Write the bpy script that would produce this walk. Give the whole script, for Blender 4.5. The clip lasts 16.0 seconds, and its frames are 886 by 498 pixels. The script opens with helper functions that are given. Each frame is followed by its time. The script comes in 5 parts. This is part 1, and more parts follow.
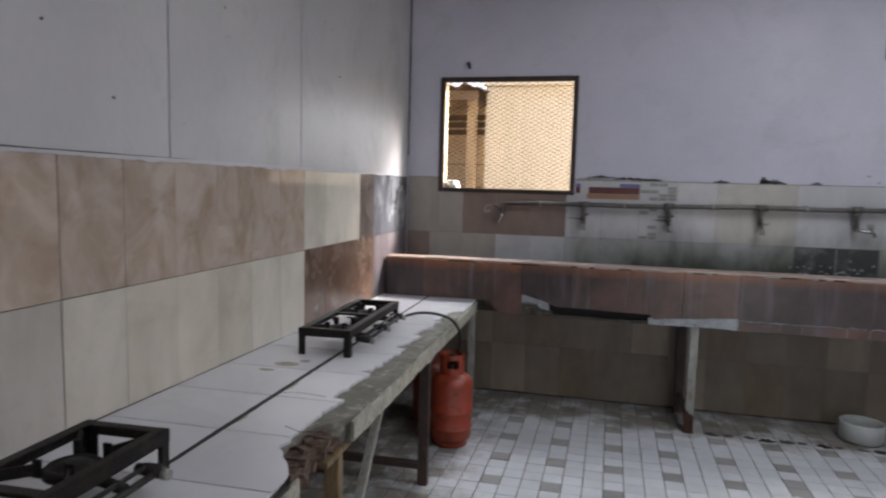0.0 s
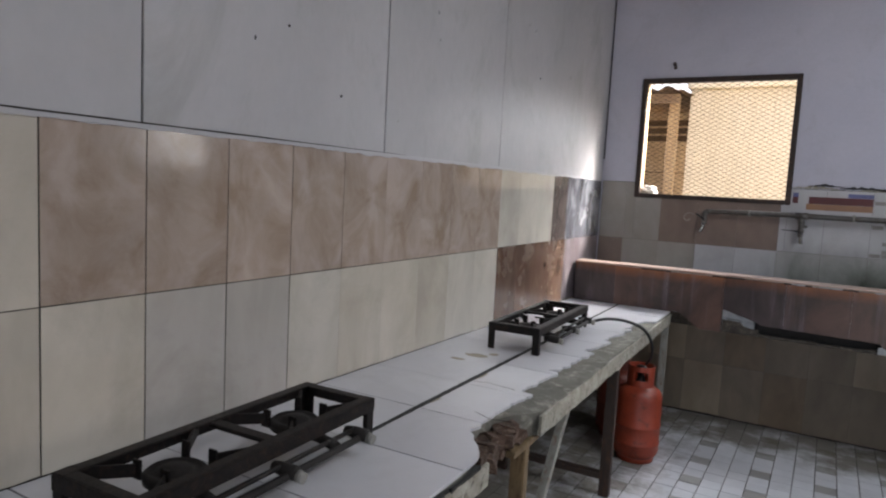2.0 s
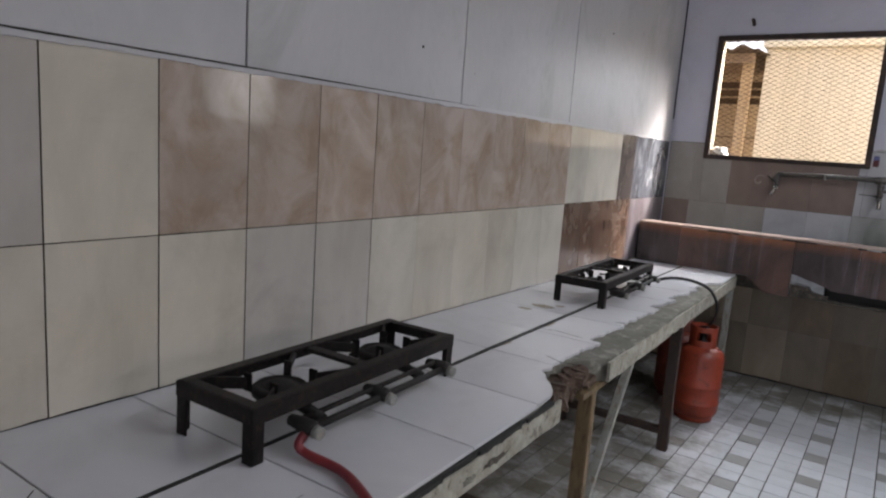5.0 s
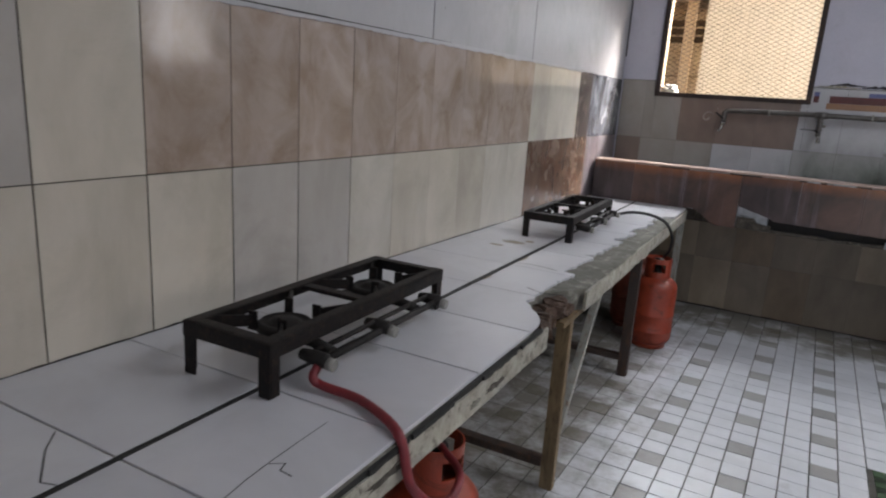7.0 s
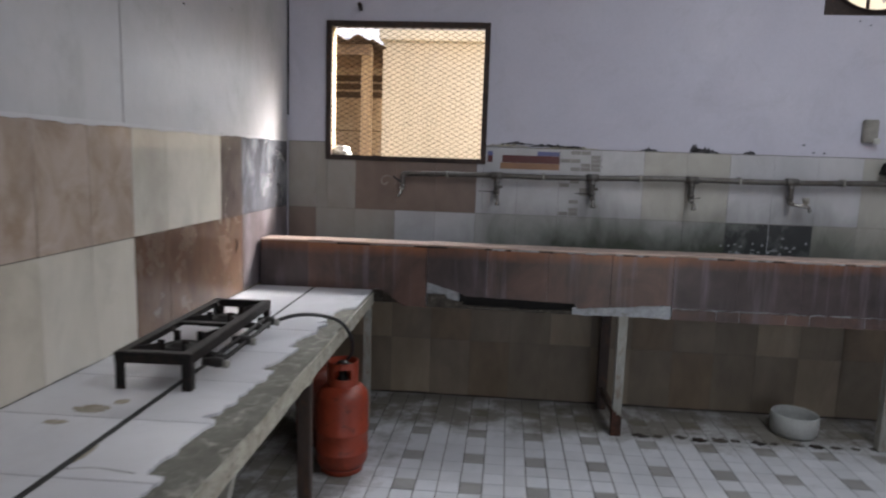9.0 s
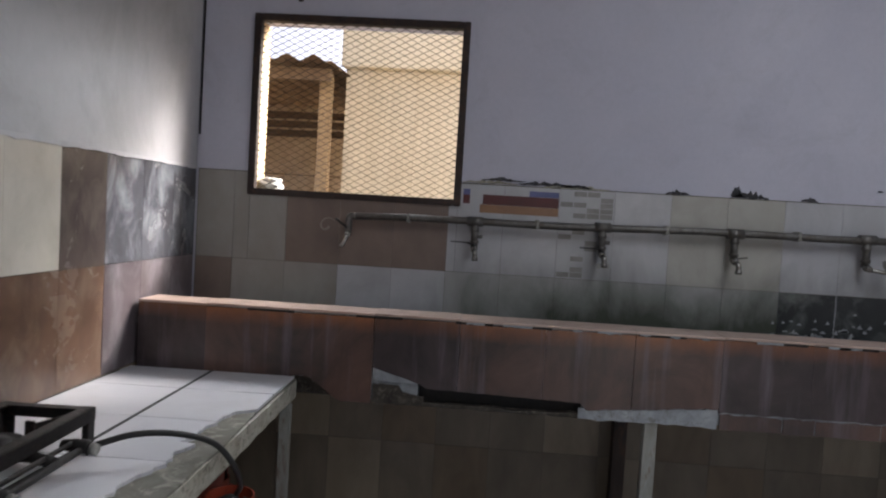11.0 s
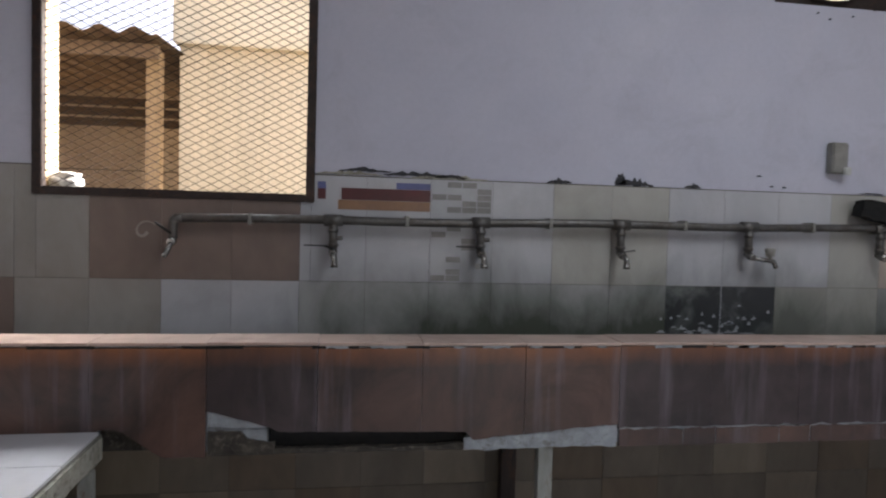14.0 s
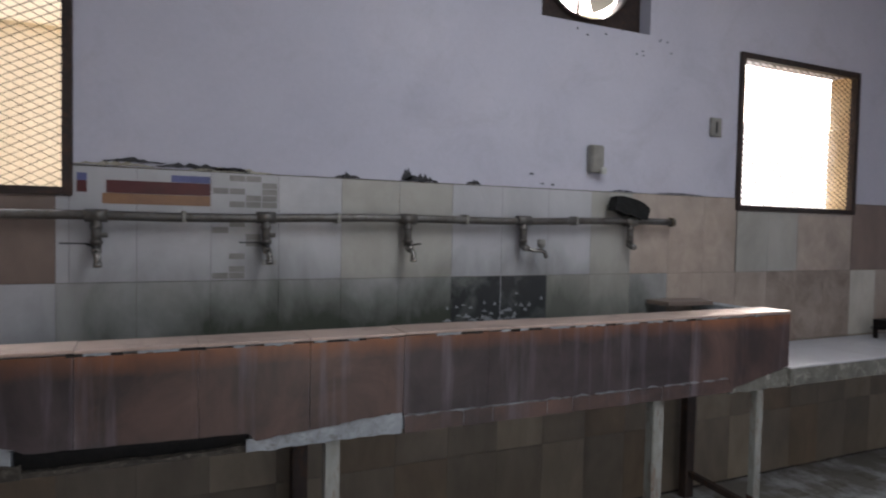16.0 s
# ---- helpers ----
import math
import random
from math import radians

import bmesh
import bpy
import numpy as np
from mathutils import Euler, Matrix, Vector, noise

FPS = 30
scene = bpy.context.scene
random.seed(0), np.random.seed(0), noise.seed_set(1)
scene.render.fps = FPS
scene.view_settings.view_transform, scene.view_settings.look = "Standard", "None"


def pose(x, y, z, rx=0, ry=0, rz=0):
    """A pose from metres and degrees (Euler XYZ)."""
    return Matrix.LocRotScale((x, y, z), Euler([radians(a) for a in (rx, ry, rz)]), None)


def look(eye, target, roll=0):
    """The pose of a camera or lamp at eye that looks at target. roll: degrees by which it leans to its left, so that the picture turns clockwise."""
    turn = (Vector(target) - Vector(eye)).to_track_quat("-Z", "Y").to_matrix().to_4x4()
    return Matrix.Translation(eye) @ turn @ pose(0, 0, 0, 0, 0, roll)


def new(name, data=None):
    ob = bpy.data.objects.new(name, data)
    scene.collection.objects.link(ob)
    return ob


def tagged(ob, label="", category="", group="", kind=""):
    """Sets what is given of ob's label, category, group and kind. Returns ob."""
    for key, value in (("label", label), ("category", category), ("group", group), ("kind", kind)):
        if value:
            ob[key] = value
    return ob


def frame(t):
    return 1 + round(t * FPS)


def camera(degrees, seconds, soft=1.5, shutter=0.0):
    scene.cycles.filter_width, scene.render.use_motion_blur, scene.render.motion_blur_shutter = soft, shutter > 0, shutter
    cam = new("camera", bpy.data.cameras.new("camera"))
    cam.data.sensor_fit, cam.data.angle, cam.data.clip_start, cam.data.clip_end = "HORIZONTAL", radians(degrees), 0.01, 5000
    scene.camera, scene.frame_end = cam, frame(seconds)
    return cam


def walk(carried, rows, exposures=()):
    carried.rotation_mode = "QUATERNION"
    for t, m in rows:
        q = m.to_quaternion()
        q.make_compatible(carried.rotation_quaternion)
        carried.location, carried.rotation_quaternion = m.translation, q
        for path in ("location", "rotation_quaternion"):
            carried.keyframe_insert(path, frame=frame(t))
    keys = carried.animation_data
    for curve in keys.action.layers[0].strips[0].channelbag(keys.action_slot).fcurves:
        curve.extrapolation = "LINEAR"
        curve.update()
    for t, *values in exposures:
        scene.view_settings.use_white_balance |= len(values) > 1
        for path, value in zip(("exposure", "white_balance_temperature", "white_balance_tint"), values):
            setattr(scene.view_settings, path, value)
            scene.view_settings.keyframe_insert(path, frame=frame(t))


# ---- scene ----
cam = camera(69.0, 16.0, soft=2.1, shutter=0.5)
EXPOSURE = 2.45
PATH = [
    (0, (1.408, 2.314, 1.479), (0.943, 4.251, 1.299), 1.6),
    (0.5, (1.397, 2.335, 1.441), (0.743, 4.217, 1.269), 2.6),
    (1, (1.393, 2.335, 1.442), (0.608, 4.165, 1.258), 3.3),
    (1.5, (1.389, 2.298, 1.438), (0.477, 4.067, 1.244), 3.0),
    (2, (1.373, 2.284, 1.435), (0.385, 4.014, 1.257), 3.3),
    (2.5, (1.38, 2.269, 1.445), (0.336, 3.966, 1.276), 3.5),
    (3, (1.378, 2.244, 1.441), (0.25, 3.885, 1.255), 3.9),
    (3.2, (1.386, 2.23, 1.445), (0.227, 3.851, 1.279), 4.0),
    (5.3, (1.327, 2.15, 1.373), (0.237, 3.789, 1.023), 4.4),
    (5.5, (1.293, 2.121, 1.367), (0.224, 3.768, 0.985), 4.0),
    (6, (1.255, 2.055, 1.361), (0.216, 3.71, 0.932), 3.5),
    (6.5, (1.256, 2.06, 1.364), (0.277, 3.745, 0.917), 3.9),
    (7, (1.252, 2.086, 1.354), (0.325, 3.799, 0.899), 4.0),
    (7.5, (1.262, 2.231, 1.356), (0.408, 3.983, 0.909), 3.5),
    (8, (1.364, 2.477, 1.426), (0.666, 4.316, 1.066), 4.1),
    (8.5, (1.277, 2.811, 1.437), (0.98, 4.773, 1.191), 3.8),
    (9, (1.3, 3.026, 1.467), (1.144, 5.003, 1.206), 1.9),
    (9.2, (1.313, 3.149, 1.472), (1.206, 5.137, 1.277), 4.0),
    (11.5, (1.313, 4.225, 1.384), (1.227, 6.221, 1.305), 2.9),
    (12, (1.257, 4.375, 1.417), (1.376, 6.369, 1.326), 2.1),
    (12.5, (1.272, 4.447, 1.435), (1.426, 6.439, 1.364), 2.0),
    (13, (1.298, 4.47, 1.423), (1.465, 6.461, 1.34), 1.4),
    (13.5, (1.32, 4.522, 1.416), (1.57, 6.504, 1.329), 1.9),
    (14, (1.342, 4.487, 1.412), (1.647, 6.461, 1.33), 1.6),
    (14.5, (1.36, 4.481, 1.419), (1.807, 6.429, 1.35), 1.8),
    (15, (1.388, 4.463, 1.426), (1.998, 6.365, 1.338), 2.4),
    (15.5, (1.412, 4.449, 1.432), (2.143, 6.309, 1.355), 2.0),
    (16, (1.443, 4.454, 1.403), (2.29, 6.264, 1.327), 1.2),
]
walk(cam, [(t, look(eye, target, roll)) for t, eye, target, roll in PATH], exposures=[(0.0, EXPOSURE + 0.08), (1.0, EXPOSURE + 0.16), (3.0, EXPOSURE + 0.2), (5.5, EXPOSURE + 0.12), (8.0, EXPOSURE + 0.08), (9.0, EXPOSURE - 0.02), (11.5, EXPOSURE - 0.42), (13.5, EXPOSURE - 0.18), (16.0, EXPOSURE)])

# ---- world, sun, lamps, exposure ----
world = bpy.data.worlds.new("sky")
scene.world = world
world.use_nodes = True
_n = world.node_tree.nodes
_sky = _n.new("ShaderNodeTexSky")
_sky.sky_type = "NISHITA"
_sky.sun_disc = False
_sky.sun_elevation = radians(38.4)
_sky.sun_rotation = radians(52.4)
_sky.air_density = 0.4
_sky.dust_density = 10.0
_sky.ozone_density = 0.6
_n["Background"].inputs[1].default_value = 0.15
world.node_tree.links.new(_sky.outputs[0], _n["Background"].inputs[0])

SUN = bpy.data.lights.new("sun", "SUN")
SUN.energy, SUN.angle, SUN.color = 4.2, radians(22), (1.0, 0.98, 0.96)
sun = new("sun", SUN)
sun.matrix_world = look((13.0, 10.0, 13.0), (0.0, 0.0, 0.0))


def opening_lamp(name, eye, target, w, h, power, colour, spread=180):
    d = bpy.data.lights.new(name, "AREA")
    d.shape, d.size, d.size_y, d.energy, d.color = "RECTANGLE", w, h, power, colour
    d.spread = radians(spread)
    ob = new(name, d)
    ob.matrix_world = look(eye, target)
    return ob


# daylight through the openings: the door and window of the south wall, the east window (all unseen, assumed), and the
# window by the counter; the roof lamp is an added fill in an unseen roof opening
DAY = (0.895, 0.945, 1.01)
opening_lamp("added_roof_fill", (2.9, 4.6, 3.19), (2.9, 4.6, 0.0), 1.2, 2.2, 10.3, DAY)
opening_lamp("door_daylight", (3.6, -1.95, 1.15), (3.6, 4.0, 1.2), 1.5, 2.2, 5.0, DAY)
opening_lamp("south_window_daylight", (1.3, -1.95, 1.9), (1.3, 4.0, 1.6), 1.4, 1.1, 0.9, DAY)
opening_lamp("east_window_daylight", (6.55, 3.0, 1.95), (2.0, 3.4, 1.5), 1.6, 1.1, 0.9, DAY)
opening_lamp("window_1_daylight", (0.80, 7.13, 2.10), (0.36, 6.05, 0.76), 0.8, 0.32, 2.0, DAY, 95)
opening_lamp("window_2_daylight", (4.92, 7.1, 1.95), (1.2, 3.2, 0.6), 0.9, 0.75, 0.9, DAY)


# ---- materials ----
def rgb(h):
    c = [int(h[i : i + 2], 16) / 255 for i in (0, 2, 4)]
    return tuple(((v + 0.055) / 1.055) ** 2.4 if v > 0.04045 else v / 12.92 for v in c)


MATS = {}


class Nodes:
    """A small hand for wiring one node material."""

    def __init__(self, name):
        self.m = bpy.data.materials.new(name)
        self.m.use_nodes = True
        self.t = self.m.node_tree
        self.b = self.t.nodes["Principled BSDF"]

    def add(self, kind, **ins):
        n = self.t.nodes.new(kind)
        for k, v in ins.items():
            self.put(n.inputs[k.replace("_", " ")], v)
        return n

    def put(self, socket, v):
        if isinstance(v, bpy.types.NodeSocket):
            self.t.links.new(v, socket)
        elif isinstance(v, tuple) and len(v) == 3 and socket.type == "RGBA":
            socket.default_value = (*v, 1)
        else:
            socket.default_value = v

    def coords(self, stretch=(1, 1, 1), spread=40.0):
        """Object coordinates, shifted at random from piece to piece."""
        tc = self.add("ShaderNodeTexCoord")
        info = self.add("ShaderNodeObjectInfo")
        sh = self.add("ShaderNodeVectorMath")
        sh.operation = "MULTIPLY_ADD"
        comb = self.add("ShaderNodeCombineXYZ")
        for s, k in zip(comb.inputs, (1.0, 0.37, 0.71)):
            mm = self.math("MULTIPLY", info.outputs["Random"], spread * k)
            self.t.links.new(mm, s)
        self.put(sh.inputs[0], tc.outputs["Object"])
        sh.inputs[1].default_value = stretch
        self.put(sh.inputs[2], comb.outputs[0])
        return sh.outputs[0], info.outputs["Random"]

    def world_pos(self, stretch=(1, 1, 1)):
        g = self.add("ShaderNodeNewGeometry")
        v = self.add("ShaderNodeVectorMath")
        v.operation = "MULTIPLY"
        self.put(v.inputs[0], g.outputs["Position"])
        v.inputs[1].default_value = stretch
        return v.outputs[0]

    def math(self, op, a, b=0.0, clamp=False):
        n = self.add("ShaderNodeMath")
        n.operation, n.use_clamp = op, clamp
        self.put(n.inputs[0], a)
        self.put(n.inputs[1], b)
        return n.outputs[0]

    def noise(self, vec, scale, detail=6.0, rough=0.6, warp=0.0):
        n = self.add("ShaderNodeTexNoise", Vector=vec, Scale=scale, Detail=detail, Roughness=rough, Distortion=warp)
        return n.outputs["Fac"]

    def ramp(self, fac, lo, hi):
        n = self.add("ShaderNodeMapRange", Value=fac)
        n.inputs["From Min"].default_value, n.inputs["From Max"].default_value = lo, hi
        return n.outputs["Result"]

    def mix(self, fac, a, b, how="MIX"):
        n = self.add("ShaderNodeMix")
        n.data_type, n.blend_type = "RGBA", how
        self.put(n.inputs[0], fac)
        self.put(n.inputs[6], a)
        self.put(n.inputs[7], b)
        return n.outputs[2]

    def bump(self, height, strength, dist=0.002):
        n = self.add("ShaderNodeBump", Strength=strength, Distance=dist, Height=height)
        self.put(self.b.inputs["Normal"], n.outputs[0])

    def done(self, colour, rough, metal=0.0, spec=0.5):
        self.put(self.b.inputs["Base Color"], colour)
        self.put(self.b.inputs["Roughness"], rough)
        self.b.inputs["Metallic"].default_value = metal
        self.b.inputs["Specular IOR Level"].default_value = spec
        MATS[self.m.name] = self.m
        return self.m


def surface(name, c1, c2, scale=6.0, rough=0.6, metal=0.0, fine=60.0, bump=0.25, stretch=(1, 1, 1), stain=None, stain_amount=0.5, spec=0.5, vary=0.1, speckle=0.22):
    """A general worn surface: two colours in broad clouds, fine grain, stains and relief."""
    k = Nodes(name)
    v, rnd = k.coords(stretch)
    broad = k.ramp(k.noise(v, scale, 5, 0.6, 0.4), 0.3, 0.7)
    col = k.mix(broad, rgb(c1), rgb(c2))
    grain = k.noise(v, fine, 4, 0.7)
    col = k.mix(k.ramp(grain, 0.25, 0.75), col, k.mix(speckle, col, (0.02, 0.02, 0.02)))
    if stain:
        sp = k.ramp(k.noise(v, scale * 2.3, 8, 0.72, 0.8), 0.52, 0.66)
        col = k.mix(k.math("MULTIPLY", sp, stain_amount), col, rgb(stain))
    col = k.mix(k.math("MULTIPLY", rnd, vary), col, (0.0, 0.0, 0.0))
    rr = k.math("ADD", k.math("MULTIPLY", k.math("SUBTRACT", grain, 0.5), 0.3), rough, True)
    k.bump(grain, bump)
    return k.done(col, rr, metal, spec)


def tile_material(name, c1, c2, scale=7.0, rough=0.07, vein=None, blotch=None, soil=0.22, mould=0.0, mould_colour="42463d", bump=0.02, stretch=(1, 1, 0.45), warp=0.35, spread=0.2, blotch_amount=0.42):
    """Glazed ceramic with marbling, faint soiling and, on the wash wall, mould that grows up from the basin."""
    k = Nodes(name)
    v, rnd = k.coords(stretch)
    cloud = k.ramp(k.noise(v, scale, 6, 0.6, warp), 0.5 - spread, 0.5 + spread)
    col = k.mix(cloud, rgb(c1), rgb(c2))
    if vein:
        vv = k.noise(v, scale * 1.7, 3, 0.5, 2.2)
        line = k.math("SUBTRACT", 1.0, k.ramp(k.math("ABSOLUTE", k.math("SUBTRACT", vv, 0.5)), 0.0, 0.05), True)
        col = k.mix(k.math("MULTIPLY", line, 0.4), col, rgb(vein))
    if blotch:
        bl = k.ramp(k.noise(v, scale * 1.5, 6, 0.6, 0.5), 0.46, 0.7)
        col = k.mix(k.math("MULTIPLY", bl, blotch_amount), col, rgb(blotch))
    w = k.world_pos()
    dirt = k.ramp(k.noise(w, 3.2, 8, 0.7, 0.5), 0.5, 0.75)
    col = k.mix(k.math("MULTIPLY", dirt, soil), col, rgb("5b5348"))
    if mould:
        sep = k.add("ShaderNodeSeparateXYZ", Vector=w)
        drips = k.noise(k.world_pos((1.6, 1, 0.8)), 2.6, 8, 0.6, 0.3)
        low = k.math("MULTIPLY", k.ramp(sep.outputs[2], 1.36, 0.98), k.ramp(k.math("ABSOLUTE", k.math("SUBTRACT", sep.outputs[0], 2.6)), 1.9, 0.7))
        fac = k.math("MULTIPLY", k.ramp(k.math("ADD", k.math("MULTIPLY", drips, 0.8), k.math("MULTIPLY", low, 0.56)), 0.5, 0.95), mould, True)
        col = k.mix(fac, col, rgb(mould_colour))
        rg = k.math("ADD", rough, k.math("MULTIPLY", fac, 0.5), True)
    else:
        rg = k.math("ADD", rough, k.math("MULTIPLY", dirt, 0.9 * soil), True)
    col = k.mix(k.math("MULTIPLY", rnd, 0.12), col, (0.0, 0.0, 0.0))
    k.bump(k.noise(v, 9, 3, 0.5), bump)
    return k.done(col, rg)


tile_material("tile_cream", "c6bfb2", "b4ada0", 4, spread=0.14)
tile_material("tile_offwhite", "c8c3b8", "b7b1a6", 4, spread=0.14)
tile_material("tile_greywhite", "b5b0aa", "a6a19a", 5)
tile_material("tile_brown", "b6a79c", "968474", 5.5, stretch=(1, 1, 0.85), rough=0.07, blotch="b0a299", warp=0.9, spread=0.14, blotch_amount=0.55)
tile_material("tile_rust_brown", "6c5446", "4c3a30", 6, blotch="8a7869", rough=0.22, stretch=(1, 1, 0.6))
# lime and the window's light streak, both put into this and the next colour
tile_material("tile_rust_limed_lit", "716669", "50474a", 5, blotch="aeaaad", rough=0.3, stretch=(1, 1, 0.6))
tile_material("tile_dark_grey", "5c5c62", "3c3c41", 5, blotch="aeb2b8", blotch_amount=0.55, rough=0.2, stretch=(1, 1, 0.55))
tile_material("tile_mauve_grey", "574d4a", "423a38", 5, blotch="80766f", rough=0.2, stretch=(1, 1, 0.6))
tile_material("wash_white", "b4b4b8", "a5a5a8", 5, 0.3, mould=0.8)
tile_material("wash_cream", "aba9a3", "9d9b94", 6, 0.3, mould=0.8)
tile_material("wash_brown", "837268", "6f6058", 5, 0.3, vein=None, mould=0.4, stretch=(1, 1, 0.65))
tile_material("wash_grey", "999590", "87827c", 6, 0.3, mould=0.6)
tile_material("wash_green", "a5a5a4", "979796", 5, 0.35, mould=1.0)
tile_material("wash_dark", "35373a", "202225", 5, 0.35, blotch="9aa09a", mould=0.3, mould_colour="1d211c", stretch=(1, 1, 1))
tile_material("wash_beige", "b5a79c", "9d9085", 6, 0.3, blotch="82746a", mould=0.25, stretch=(1, 1, 0.8))
tile_material("wash_stained", "a3958a", "877a70", 7, 0.3, blotch="6a5d53", blotch_amount=0.6, stretch=(1, 1, 1))
tile_material("under_grey", "8c7f6e", "726657", 6, 0.4, mould=0.3, mould_colour="3d352a")
tile_material("under_brown", "8b7862", "70604d", 7, 0.4, mould=0.3, mould_colour="3d352a")
tile_material("under_beige", "a29480", "887a67", 7, 0.4, mould=0.3, mould_colour="3d352a")
tile_material("counter_white", "c9c9cd", "bfbfc5", 2, 0.32, soil=0.13, stretch=(1, 1, 1), bump=0.01)
tile_material("trough_ledge", "bea79b", "a48e83", 6, 0.3, soil=0.4)


def floor_tile_material(name, c1, c2):
    """Matt floor tile with brown grime that gathers in patches under the counter and the trough."""
    k = Nodes(name)
    w = k.world_pos()
    sep = k.add("ShaderNodeSeparateXYZ", Vector=w)
    v, rnd = k.coords((1, 1, 1))
    col = k.mix(k.ramp(k.noise(v, 6, 5, 0.6, 0.5), 0.3, 0.7), rgb(c1), rgb(c2))
    g = k.add("ShaderNodeNewGeometry")
    col = k.mix(k.math("MULTIPLY", g.outputs["Random Per Island"], 0.16), col, (0.05, 0.05, 0.05))
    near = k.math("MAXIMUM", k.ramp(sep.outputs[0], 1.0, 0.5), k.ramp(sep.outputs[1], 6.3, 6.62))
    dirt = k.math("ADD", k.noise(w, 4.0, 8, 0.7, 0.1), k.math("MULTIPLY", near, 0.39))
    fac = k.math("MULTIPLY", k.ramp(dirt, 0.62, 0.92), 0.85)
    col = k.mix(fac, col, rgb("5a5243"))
    k.bump(k.noise(w, 70, 4, 0.6), 0.1)
    return k.done(col, k.math("ADD", 0.28, k.math("MULTIPLY", fac, 0.5)))


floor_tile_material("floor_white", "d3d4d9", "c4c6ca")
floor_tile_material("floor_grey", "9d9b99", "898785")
floor_tile_material("floor_cream", "cfcabb", "c0baab")
floor_tile_material("floor_mauve", "a79f9d", "958d8b")
floor_tile_material("mosaic_green", "4a5f45", "36492f")
floor_tile_material("mosaic_dark_green", "1d2a1b", "141c12")

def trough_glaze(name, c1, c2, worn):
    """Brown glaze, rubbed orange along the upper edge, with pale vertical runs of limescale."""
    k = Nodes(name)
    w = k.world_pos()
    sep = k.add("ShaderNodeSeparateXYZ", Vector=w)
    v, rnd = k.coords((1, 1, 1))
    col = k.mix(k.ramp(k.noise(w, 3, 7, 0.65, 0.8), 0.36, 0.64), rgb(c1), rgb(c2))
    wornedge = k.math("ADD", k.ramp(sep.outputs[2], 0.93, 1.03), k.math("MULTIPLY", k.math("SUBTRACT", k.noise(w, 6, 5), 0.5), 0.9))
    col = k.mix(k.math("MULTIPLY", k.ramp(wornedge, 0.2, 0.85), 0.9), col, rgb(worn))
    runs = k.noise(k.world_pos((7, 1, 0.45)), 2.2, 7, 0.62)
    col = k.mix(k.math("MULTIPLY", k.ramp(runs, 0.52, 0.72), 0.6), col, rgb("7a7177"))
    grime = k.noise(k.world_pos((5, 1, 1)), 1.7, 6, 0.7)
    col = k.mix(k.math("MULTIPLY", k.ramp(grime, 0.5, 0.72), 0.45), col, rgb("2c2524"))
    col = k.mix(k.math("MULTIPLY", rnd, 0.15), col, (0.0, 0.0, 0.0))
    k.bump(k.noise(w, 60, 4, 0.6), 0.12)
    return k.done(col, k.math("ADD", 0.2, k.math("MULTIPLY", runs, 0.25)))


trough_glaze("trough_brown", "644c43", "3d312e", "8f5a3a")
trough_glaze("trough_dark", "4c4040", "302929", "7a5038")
surface("grout", "6b645a", "4a453e", 9, 0.9)
surface("dark_grout", "3a342d", "231f1b", 9, 0.9)
surface("floor_grout", "5a564e", "3a3832", 6, 0.9, stain="20201c")
surface("damp_black", "2c2019", "17120f", 12, 0.6)
surface("rust", "4a2a1c", "2c1a13", 20, 0.9, fine=80, bump=0.7, stain="6e4128", stain_amount=0.6)
surface("dried_spill", "8a7d68", "a59c8c", 30, 0.5, fine=90, stain="b9b4aa", stain_amount=0.7)
surface("black_joint_and_hollow", "1b1916", "0d0c0b", 30, 0.7)
surface("plaster", "bdbdca", "b0b0be", 1.3, 0.75, fine=45, bump=0.07, stain="8f8b92", stain_amount=0.18, speckle=0.06)
surface("panel_paint", "b9b8ba", "a9a8aa", 0.9, 0.5, fine=35, bump=0.06, stain="787970", stain_amount=0.28, speckle=0.06, stretch=(1, 1, 0.55))
surface("ceiling_paint", "b9b8bb", "aeadb2", 1.2, 0.8)
surface("cement", "7e7c73", "5f5c53", 7, 0.9, fine=40, bump=0.6, stain="b5b3a8", stain_amount=0.6)
surface("pale_cement", "aeb2b6", "8a8d91", 14, 0.85, fine=50, bump=0.6, stain="5f574c", stain_amount=0.6)
surface("peeling_paint", "b7b4a8", "8f8a7b", 16, 0.7, fine=70, bump=0.6, stain="4a4439", stain_amount=0.85)
surface("broken_brick", "5c463a", "38291f", 18, 0.95, fine=60, bump=0.9, stain="8d7d6d", stain_amount=0.5)
surface("dark_rubble", "514a42", "2d2823", 22, 0.95, bump=0.8, stain="877f74", stain_amount=0.5)
surface("black_iron", "201b1a", "131010", 22, 0.55, 0.55, fine=90, bump=0.4, stain="4b382c", stain_amount=0.5)
surface("burner_iron", "2d2826", "1d1a19", 25, 0.7, 0.4, fine=120, bump=0.6)
surface("old_brass", "6f6658", "4b443a", 30, 0.45, 0.7)
surface("orange_enamel", "a8442a", "8c351f", 5, 0.42, 0.0, fine=60, bump=0.15, stain="4a2216", stain_amount=0.7)
# darker copy of orange_enamel: the shade under the counter put into the colour
surface("shaded_orange_enamel", "7a3220", "5c2416", 5, 0.5, 0.0, fine=60, bump=0.15, stain="38190f", stain_amount=0.7)
surface("red_rubber", "8c2a2e", "74202a", 20, 0.5)
surface("black_rubber", "1c1b1b", "121212", 20, 0.5)
surface("ochre_paint", "8f7a58", "6d5a40", 14, 0.6, 0.0, stain="3d2c1c", stain_amount=0.8, stretch=(1, 1, 0.3))
